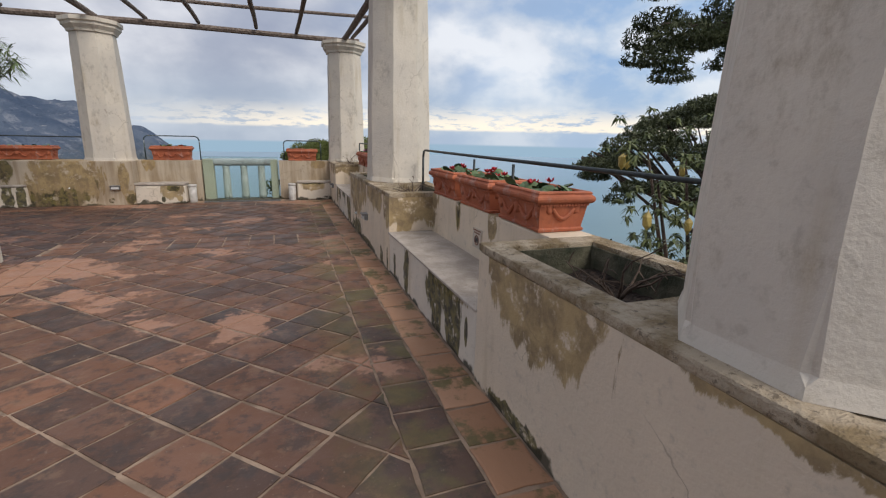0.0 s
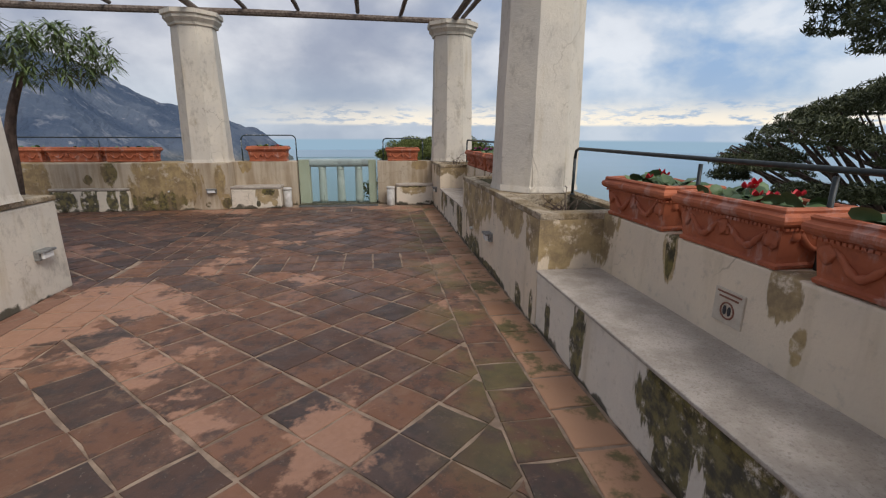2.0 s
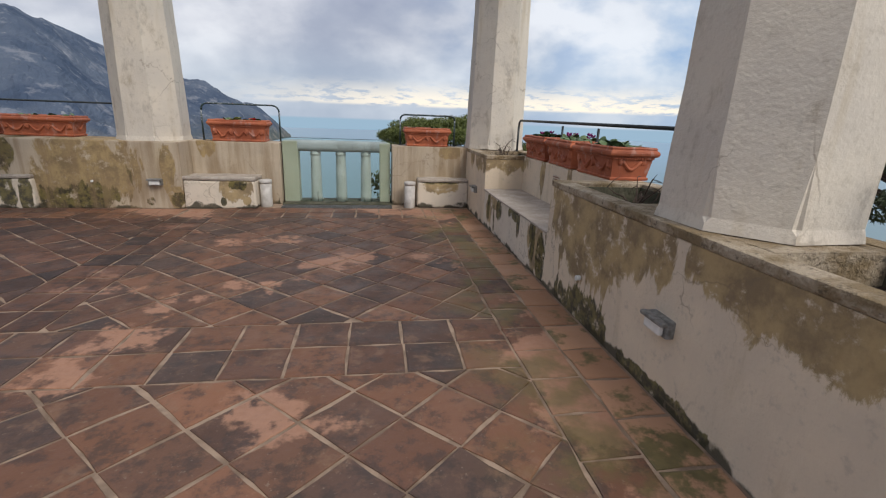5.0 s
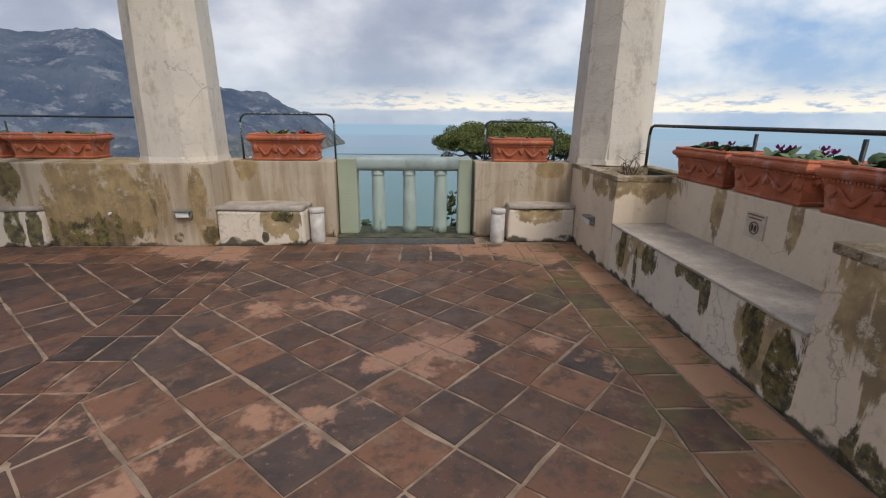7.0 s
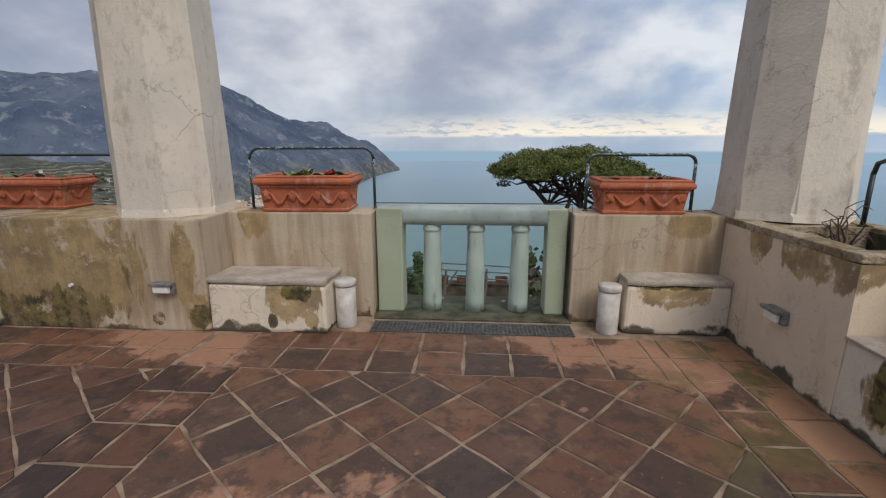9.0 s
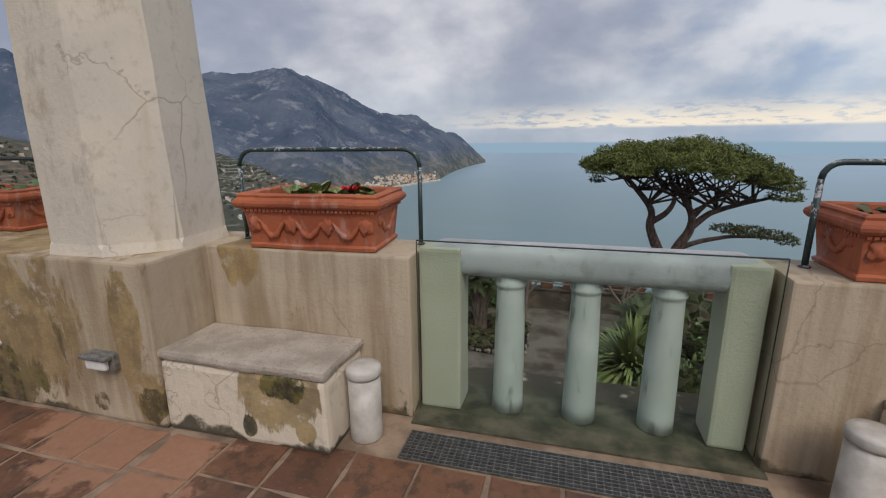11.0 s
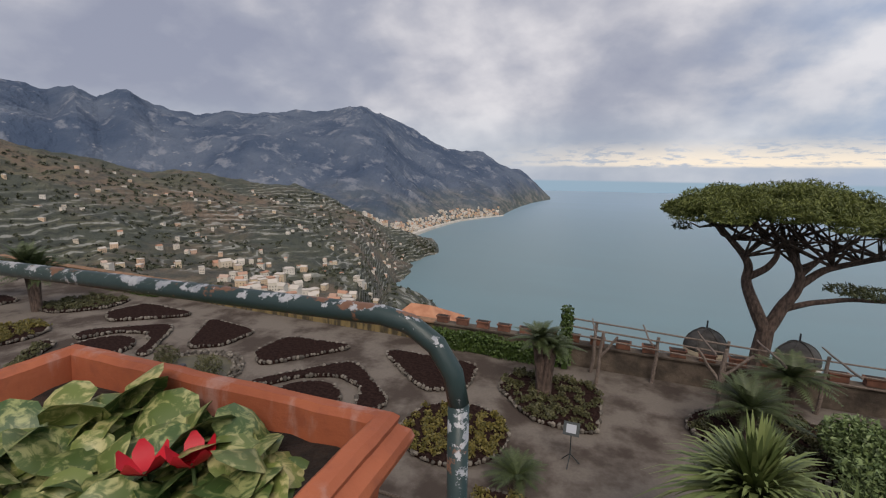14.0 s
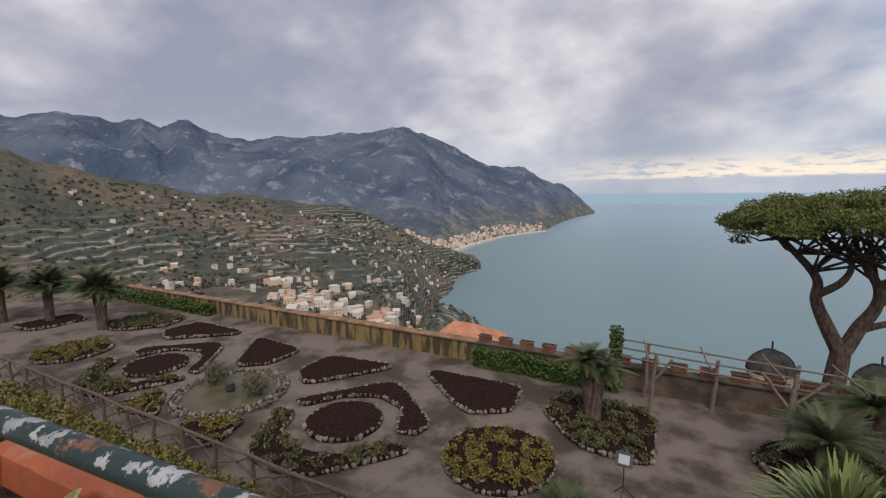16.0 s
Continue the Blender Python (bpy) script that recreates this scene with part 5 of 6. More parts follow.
def edging(bm, pts, gen=stone_seed):
    n = len(pts)
    for i in range(n):
        a, b = Vector(pts[i]), Vector(pts[(i + 1) % n])
        m = max(1, round((b - a).length / 0.17))
        for k in range(m):
            p = a.lerp(b, (k + gen.uniform(0.2, 0.8)) / m)
            s = gen.uniform(0.055, 0.105)
            blob(bm, (p.x + gen.uniform(-0.04, 0.04), p.y + gen.uniform(-0.04, 0.04), GZ + 0.09 + gen.uniform(0, 0.05)), s, (1, 1, gen.uniform(0.8, 1.3)), 0.6, 1)


def inside(pts, x, y):
    hit = False
    for i in range(len(pts)):
        (x0, y0), (x1, y1) = pts[i - 1], pts[i]
        if (y0 > y) != (y1 > y) and x < (x1 - x0) * (y - y0) / (y1 - y0) + x0:
            hit = not hit
    return hit


def bed(pts, label, plants=None, density=10, hole=None, size=0.12):
    o = thing("flower_bed", (*pts[0], GZ), label, "flower bed", "beds of the formal garden")
    if hole is None:
        part("soil", prism(bmesh.new(), pts, GZ, GZ + 0.16), M_bed, o)
    st = bmesh.new()
    edging(st, pts)
    tagged(part("stone_edging", st, M_stone, o, "rough pale stones"), kind="stuff")
    if plants:
        gen = np.random.default_rng(int(abs(pts[0][0] * 100)))
        xs, ys = [p[0] for p in pts], [p[1] for p in pts]
        c = []
        area = (max(xs) - min(xs)) * (max(ys) - min(ys))
        for _ in range(int(area * density)):
            x, y = gen.uniform(min(xs), max(xs)), gen.uniform(min(ys), max(ys))
            if inside(pts, x, y):
                c.append(in_ellipsoid(36, (x, y, GZ + 0.25), (0.17, 0.17, 0.11), gen))
        if c:
            v, f = leaf_quads(np.concatenate(c), size, 0.55, 0.7, 0.6, gen)
            raw("planting", v, f, plants, o, False, "low clumps of leaves", "stuff")
    return o


PX, PY = -17.0, 21.4
bed(circle(-5.1, 22.1, 1.75), "round bed of yellow and green plants edged with stones", M_low_y)
bed(circle(-29.2, 20.8, 1.75), "round bed of yellow and green plants edged with stones", M_low_y)
for s, name in ((1, "E"), (-1, "B")):
    ex = PX + s * 6.0
    bed(circle(ex, 21.7, 1.4), "round bed of bare dark soil edged with stones")
    horn = [(ex - s * 2.9, 22.0), (ex - s * 0.2, 25.5), (ex + s * 3.0, 22.9), (ex + s * 2.9, 22.1), (ex + s * 2.1, 21.9), (ex + s * 1.5, 23.4), (ex, 23.9), (ex - s * 1.4, 23.2), (ex - s * 2.2, 21.9)]
    bed(smooth_outline(horn[::s], 3), "horned bed of bare dark soil edged with stones")
    skirt = [(ex - s * 3.0, 21.3), (ex - s * 2.1, 21.3), (ex - s * 1.5, 20.0), (ex, 19.5), (ex + s * 1.5, 19.9), (ex + s * 2.4, 21.2), (ex + s * 3.3, 21.1), (ex + s * 1.0, 18.4), (ex - s * 1.3, 18.4)]
    bed(smooth_outline(skirt[::s], 3), "curved bed of low green plants edged with stones", M_low)
    t = [(PX + s * 1.0, 24.3), (PX + s * 1.0, 26.5), (PX + s * 5.0, 26.9), (PX + s * 2.3, 23.3)]
    bed(smooth_outline(t[::s], 3), "angular bed of bare dark soil edged with stones")
    t = [(PX + s * 6.6, 26.7), (PX + s * 6.8, 27.2), (PX + s * 11.0, 27.3), (PX + s * 11.3, 25.1), (PX + s * 9.7, 24.2)]
    bed(smooth_outline(t[::s], 3), "angular bed of bare dark soil edged with stones")
    t = [(PX + s * 12.3, 25.7), (PX + s * 12.7, 27.5), (PX + s * 16.1, 27.3), (PX + s * 16.3, 23.8), (PX + s * 14.1, 23.8)]
    bed(smooth_outline(t[::s], 3), "square bed of low green plants round a cycad, edged with stones", M_low)
    t = [(PX + s * 2.6, 20.2), (PX + s * 0.6, 18.6), (PX + s * 3.2, 18.2)]
    bed(smooth_outline(t[::s], 3), "small bed of yellow-green plants edged with stones", M_low_y)
bed(smooth_outline([(-38.6, 21.1), (-35.9, 21.5), (-35.8, 24.5), (-38.3, 24.6)], 3), "angular bed of bare dark soil edged with stones")
bed(smooth_outline([(1.9, 25.6), (2.5, 27.0), (6.2, 27.6), (6.0, 24.0), (3.2, 23.8)], 3), "bed of low green plants round cycads edged with stones", M_low)
bed(smooth_outline([(-3.6, 19.8), (-1.0, 20.0), (-0.6, 18.0), (-3.2, 17.6)], 3), "small bed of yellow-green plants edged with stones", M_low_y)

pond = thing("pond", (PX, PY, GZ), "round stone-edged garden pond with murky water", "pond")
part("water", prism(bmesh.new(), circle(PX, PY, 1.95), GZ, GZ + 0.10), M_water, pond, "murky still water")
st = bmesh.new()
for r in (1.95, 2.15, 2.35):
    edging(st, circle(PX, PY, r))
tagged(part("stone_edging", st, M_stone, pond), kind="stuff")
part("spout", rings(bmesh.new(), [(0.16, GZ + 0.1), (0.2, GZ + 0.2), (0.17, GZ + 0.45), (0.12, GZ + 0.46)], 10, (PX, PY)), M_dark, pond, "dark fountain spout")
for sx in (-1.3, 1.2):
    c = in_ellipsoid(420, (PX + sx, PY + 0.3, GZ + 0.5), (0.6, 0.5, 0.5), rng)
    v, f = leaf_quads(c, 0.3, 0.12, 1, 0.9)
    b = thing("reed_clump", (PX + sx, PY + 0.3, GZ), "rounded clump of green reeds in the pond", "plant")
    raw("blades", v, f, M_low, b)


def fronds(at, n, length, droop, leaflets, mat, parent, gen, rise=(0.1, 1.2), width=0.16):
    """Arching feathered fronds from one point: each rib carries two rows of narrow leaflets."""
    V, F = [], []
    for i in range(n):
        a, t, L = gen.uniform(0, 6.28), gen.uniform(*rise), length * gen.uniform(0.75, 1.1)
        d0 = Vector((math.cos(a) * math.cos(t), math.sin(a) * math.cos(t), math.sin(t)))
        side = Vector((-math.sin(a), math.cos(a), 0))
        prev = Vector(at)
        for k in range(1, leaflets + 1):
            q = k / leaflets
            p = Vector(at) + d0 * L * q - Vector((0, 0, droop * L * q * q))
            tip = width * L * math.sin(math.pi * min(0.95, 0.2 + 0.8 * q)) + 0.02
            for s in (-1, 1):
                b = len(V)
                e = p + side * s * tip + (p - prev).normalized() * tip * 0.7 - Vector((0, 0, 0.15 * tip))
                w = (p - prev) * 0.42
                V += [p - w, p + w, e]
                F.append((b, b + 1, b + 2))
            prev = p
    return raw("fronds", V, F, mat, parent)


def cycad(x, y, z, trunk, n, length, seed, label, forks=1):
    gen = np.random.default_rng(seed)
    o = thing("cycad", (x, y, z), label, "cycad", "cycads in the garden")
    for k in range(forks):
        lean = 0.0 if forks == 1 else (k - (forks - 1) / 2) * 0.55
        top = (x + lean, y + 0.1 * k, z + trunk * (1 - 0.12 * k))
        part("trunk", worn(tube(bmesh.new(), [(x + lean * 0.1, y, z - 0.05), (x + lean * 0.4, y, z + trunk * 0.4), (x + lean * 0.85, y, z + trunk * 0.8), top], [0.26, 0.22, 0.21, 0.24], 9), 0.03, 5), M_bark, o)
        fronds(top, n, length, 0.36, 18, M_frond, o, gen)
    return o


cycad(-2.9, 25.8, GZ, 2.3, 46, 1.25, 1, "dark green cycad with twin trunks in a square bed", 2)
cycad(3.6, 25.2, GZ, 1.25, 56, 1.75, 2, "dark green cycad with a thick trunk in the garden")
cycad(5.1, 27.2, GZ, 1.75, 46, 1.55, 3, "dark green cycad with a thick trunk in the garden")
cycad(-2.6, 20.5, GZ, 0.3, 40, 1.0, 4, "low dark green cycad by the path")
cycad(-32.6, 23.8, GZ, 2.9, 60, 2.0, 5, "old dark cycad with spreading trunks", 3)
cycad(-37.6, 23.0, GZ, 2.6, 60, 2.2, 6, "bright green palm-like cycad at the garden's end", 2)
cycad(-40.5, 21.5, GZ, 2.8, 60, 2.2, 7, "bright green palm-like cycad at the garden's end", 2)


def yucca(x, y, z, n, length, seed, lift=0.0):
    gen = np.random.default_rng(seed)
    o = thing("yucca_clump", (x, y, z), "clump of long arching yellow-green yucca blades on the bank", "plant", "yuccas on the bank")
    if lift > 0.3:
        part("trunk", worn(tube(bmesh.new(), [(x, y, z - 0.05), (x + 0.05, y, z + lift * 0.5), (x, y, z + lift)], [0.14, 0.11, 0.1], 8), 0.02, 5), M_bark, o)
    V, F = [], []
    for _ in range(n):
        a, t, L = gen.uniform(0, 6.28), gen.uniform(0.15, 1.45), length * gen.uniform(0.6, 1.1)
        d = Vector((math.cos(a) * math.cos(t), math.sin(a) * math.cos(t), math.sin(t)))
        side = Vector((-math.sin(a), math.cos(a), 0))
        b = len(V)
        for q, w in ((0.05, 0.030), (0.30, 0.050), (0.55, 0.046), (0.8, 0.028), (1.0, 0.003)):
            p = Vector((x, y, z + lift)) + d * L * q - Vector((0, 0, 0.55 * L * q ** 2.4 * math.cos(t) ** 0.5))
            V += [p + side * w, p - side * w]
        F += [(b + 2 * i, b + 2 * i + 1, b + 2 * i + 3, b + 2 * i + 2) for i in range(4)]
    raw("blades", V, F, M_yucca, o, False, "", "stuff")


yucca(2.2, 18.5, -6.7, 560, 2.0, 1, 2.35)
yucca(3.3, 17.6, -6.6, 340, 1.8, 7, 2.0)
yucca(0.9, 14.4, -5.9, 200, 1.7, 2, 1.2)
yucca(-4.2, 12.9, -5.2, 200, 1.4, 3, 1.6)
yucca(-6.0, 13.2, -5.3, 160, 1.3, 4, 1.2)
yucca(-8.2, 13.6, -5.5, 160, 1.3, 6, 1.2)
yucca(3.2, 13.2, -5.5, 200, 1.7, 5, 1.0)


def hedge(x0, x1, y0, y1, z0, z1, n, size, label, mat=None, seed=1):
    gen = np.random.default_rng(seed)
    o = thing("hedge", ((x0 + x1) / 2, (y0 + y1) / 2, z0), label, "hedge")
    k = min(0.6, 0.3 * min(x1 - x0, y1 - y0, z1 - z0))
    tall = z1 - z0
    core = worn(boxes((x0 + k, x1 - k, y0 + k, y1 - k, z0, z1 - 0.55 * tall)), 0.04, 0.9, 4)
    part("core", core, M_hedge, o)
    c = np.column_stack([gen.uniform(x0, x1, n), gen.uniform(y0, y1, n), gen.uniform(z0, z1, n)])
    c[:, 2] += min(1.0, 0.5 * tall) * (0.22 * np.sin(c[:, 0] * 1.7) + 0.15 * np.sin(c[:, 1] * 2.3 + c[:, 0] * 0.9))
    v, f = leaf_quads(c, size, 0.55, 1, 0.2, gen)
    raw("leaves", v, f, mat or M_hedge, o, False, "", "stuff")


hedge(-9.0, -2.6, 28.5, 29.2, GZ, GZ + 0.95, 5200, 0.16, "clipped green hedge before the garden wall", None, 1)
hedge(-50, -29.0, 28.5, 29.2, GZ, GZ + 0.8, 5200, 0.22, "clipped green hedge before the garden wall", None, 2)


def bush(x, y, z, radii, n, size, mat, label, seed):
    """Rounded shrub: short stem, and leaf clumps heaped in uneven lobes."""
    gen = np.random.default_rng(seed)
    o = thing("bush", (x, y, z), label, "bush")
    part("stem", worn(tube(bmesh.new(), [(x, y, z - 0.05), (x + 0.05, y, z + radii[2])], [0.16, 0.08], 8), 0.02, 5), M_bark, o)
    lobes = []
    for k in range(9):
        a, q = gen.uniform(0, 6.28), gen.uniform(0.2, 0.6)
        at = Vector((x + radii[0] * q * math.cos(a), y + radii[1] * q * math.sin(a), z + radii[2] * gen.uniform(0.75, 1.35)))
        lobes.append(in_ellipsoid(n // 9, at, (radii[0] * 0.6, radii[1] * 0.6, radii[2] * 0.6), gen))
    v, f = leaf_quads(np.concatenate(lobes), size, 0.55, 1, 0.2, gen)
    raw("leaves", v, f, mat, o, False, "", "stuff")


bush(6.2, 23.6, GZ, (1.5, 1.5, 1.05), 9000, 0.16, M_oleander, "rounded bright green bush on the bank", 3)
bush(7.8, 19.4, GZ, (2.6, 2.0, 1.2), 9000, 0.20, M_hedge, "thick dark green bush on the bank", 13)
hedge(8.0, 22.0, 21.0, 27.0, GZ - 0.5, GZ + 2.0, 15000, 0.26, "thick dark green hedge beyond the bushes", M_pine_dark, 4)
hedge(-26.0, -6.0, 15.9, 17.3, GZ, GZ + 0.6, 7000, 0.17, "low yellow-green hedge along the rustic fence", M_low_y, 5)
hedge(-5.5, 3.4, 14.0, 15.8, GZ, GZ + 0.9, 5200, 0.2, "low green planting on the bank below the terrace", M_hedge, 6)
hedge(0.9, 1.6, 10.35, 10.75, -0.9, 0.25, 420, 0.11, "green creeper at the foot of the balustrade", M_loquat, 7)

fence = thing("rustic_fence", (-16, 17.5, GZ), "rustic fence of crossed wooden poles along the bank", "fence")
for k in range(17):
    x = -30 + 1.6 * k
    part("post", log((x, 17.5, GZ), (x + 0.03, 17.5, GZ + 1.15), 0.06, 0, 50 + k), M_pole, fence)
    part("brace", log((x, 17.5, GZ + 0.35), (x + 1.6, 17.5, GZ + 1.02), 0.035, 0, 80 + k), M_pole, fence)
    part("brace", log((x, 17.56, GZ + 1.02), (x + 1.6, 17.56, GZ + 0.35), 0.035, 0, 110 + k), M_pole, fence)
for k in range(4):
    part("rail", log((-30.2 + 6.5 * k, 17.48, GZ + 1.10), (-23.4 + 6.5 * k, 17.48, GZ + 1.12), 0.05, 0, 140 + k), M_pole, fence)

arbour = thing("rustic_arbour", (1, 28, GZ), "rustic wooden pole arbour along the garden wall", "arbour")
for k, (x, y, h) in enumerate(((-1.1, 27.6, 2.3), (3.0, 27.0, 2.5), (-1.4, 28.8, 2.3), (1.0, 28.8, 2.0), (3.4, 28.8, 2.2), (6.4, 28.6, 2.2), (9.5, 28.6, 2.2), (8.8, 27.0, 2.3))):
    part("post", log((x, y, GZ), (x + 0.12, y, GZ + h), 0.07, 0, 200 + k), M_log, arbour)
for k, z in enumerate((1.35, 1.75, 2.1)):
    part("rail", log((-2.6, 28.75, GZ + z + 0.25), (10.0, 28.6, GZ + z - 0.15), 0.035, 0.05, 220 + k), M_log, arbour)
for k in range(6):
    part("rafter", log((-1.2 + 2.0 * k, 26.8, GZ + 2.35 - 0.03 * k), (-1.5 + 2.0 * k, 29.2, GZ + 2.3), 0.035, 0, 230 + k), M_log, arbour)
part("brace", log((-1.1, 27.6, GZ + 1.1), (-0.4, 27.6, GZ + 2.2), 0.05, 0, 240), M_log, arbour)
part("brace", log((3.0, 27.0, GZ + 1.3), (3.9, 27.0, GZ + 2.4), 0.05, 0, 241), M_log, arbour)
part("brace", log((3.0, 27.0, GZ + 1.3), (2.2, 27.0, GZ + 2.4), 0.05, 0, 242), M_log, arbour)
hedge(-2.75, -2.25, 28.5, 28.95, GZ, GZ + 2.5, 900, 0.18, "ivy-covered upright post of the arbour", None, 8)

sign = thing("notice_stand", (-1.4, 22.0, GZ), "black music-stand notice holder with a white sheet on the gravel", "sign")
for a in (0.4, 2.5, 4.6):
    part("leg", tube(bmesh.new(), [(-1.4, 22.0, GZ + 0.35), (-1.4 + 0.3 * math.cos(a), 22.0 + 0.3 * math.sin(a), GZ + 0.01)], 0.014, 6), M_iron, sign)
part("pole", tube(bmesh.new(), [(-1.4, 22.0, GZ + 0.2), (-1.4, 22.0, GZ + 1.0)], 0.016, 6), M_iron, sign)
pl = boxes((-0.23, 0.23, -0.02, 0.02, -0.19, 0.19), bevel=0.01)
pl.transform(pose(-1.4, 21.98, GZ + 1.15, -35))
board = part("board", pl, M_iron, sign)
pl = boxes((-0.14, 0.14, -0.026, -0.022, -0.12, 0.12))
pl.transform(pose(-1.4, 21.98, GZ + 1.15, -35))
part("sheet", pl, M_sheet, board, "white sheet")

for x, y, r, z in ((4.6, 41.0, 1.2, -9.5), (9.7, 42.0, 1.2, -9.9)):
    o = thing("domed_turret", (x, y, z - 5), "small round turret with a dark grey tiled dome", "turret", "domed turrets")
    part("drum", rings(bmesh.new(), [(r * 0.86, z - 12), (r * 0.86, z - 0.1), (r * 1.02, z), (r * 1.02, z + 0.25)], 20, (x, y)), M_house, o, smooth=False)
    d = rings(bmesh.new(), [(r * math.cos(radians(a)), z + 0.26 + r * 1.05 * math.sin(radians(a))) for a in range(0, 90, 8)] + [(0.05, z + 0.26 + r * 1.05)], 24, (x, y))
    dome = part("dome", d, M_dome, o, "dark grey tiled dome", True)
    for k in range(6):
        a = k * math.pi / 3
        part("rib", tube(bmesh.new(), [(x + r * 1.01 * math.cos(radians(t)) * math.cos(a), y + r * 1.01 * math.cos(radians(t)) * math.sin(a), z + 0.27 + r * 1.06 * math.sin(radians(t))) for t in range(0, 91, 10)], 0.045, 5), M_dome, dome)
    part("finial", tube(bmesh.new(), [(x, y, z + 0.2 + r * 1.05), (x, y, z + 0.8 + r * 1.05)], 0.05, 6), M_dark, dome)

near_roof = thing("tiled_house", (-22, 62, -24), "house with a pale orange tiled roof below the garden wall", "house")
part("wall", boxes((-29.0, -21.4, 58, 66, -34, -18.2)), M_house, near_roof)
rf = bmesh.new()
a = [rf.verts.new(p) for p in ((-29.5, 57.4, -18.2), (-20.9, 57.4, -18.2), (-20.9, 66.6, -18.2), (-29.5, 66.6, -18.2))]
b = [rf.verts.new(p) for p in ((-27.0, 62, -15.9), (-24.0, 62, -15.9))]
for f in ((a[0], a[1], b[1], b[0]), (a[1], a[2], b[1]), (a[2], a[3], b[0], b[1]), (a[3], a[0], b[0]), (a[3], a[2], a[1], a[0])):
    rf.faces.new(f)
part("roof", rf, M_roof, near_roof, "pale orange tiled hip roof")

# ---- trees ----


def pine_crown(pads, per, size, mat, parent, gen, name="crown"):
    """Flat pads of needles: many short needle tufts on the upper shell of each pad."""
    cs = []
    for x, y, z, rx, ry, rz in pads:
        p = in_ellipsoid(int(per * rx * ry), (0, 0, 0), (1, 1, 1), gen, 0.35)
        p[:, 2] = np.where(p[:, 2] < -0.25, p[:, 2] * 0.35, p[:, 2])
        bump = 1 + 0.16 * np.sin(p[:, 0] * 9 + x) * np.sin(p[:, 1] * 8 + y)
        cs.append(np.array((x, y, z)) + p * bump[:, None] * (rx, ry, rz))
    v, f = leaf_quads(np.concatenate(cs), size, 0.2, 0.8, 0.7, gen)
    return raw(name, v, f, mat, parent, False, "dense needle clusters")


def limb(pts, r0, r1, n=9):
    """A limb through control points, tapered and a little crooked."""
    P = [Vector(p) for p in pts]
    out, rad = [], []
    m = (len(P) - 1) * n
    for i in range(m + 1):
        k = i / n
        j = min(int(k), len(P) - 2)
        q = k - j
        a, b, c, d = P[max(j - 1, 0)], P[j], P[j + 1], P[min(j + 2, len(P) - 1)]
        p = 0.5 * (2 * b + (c - a) * q + (2 * a - 5 * b + 4 * c - d) * q * q + (3 * b - a - 3 * c + d) * q ** 3)
        out.append(p + Vector(noise.noise_vector(p * 0.8)) * 0.06)
        rad.append(r0 + (r1 - r0) * i / m)
    return tube(bmesh.new(), out, rad, 9)


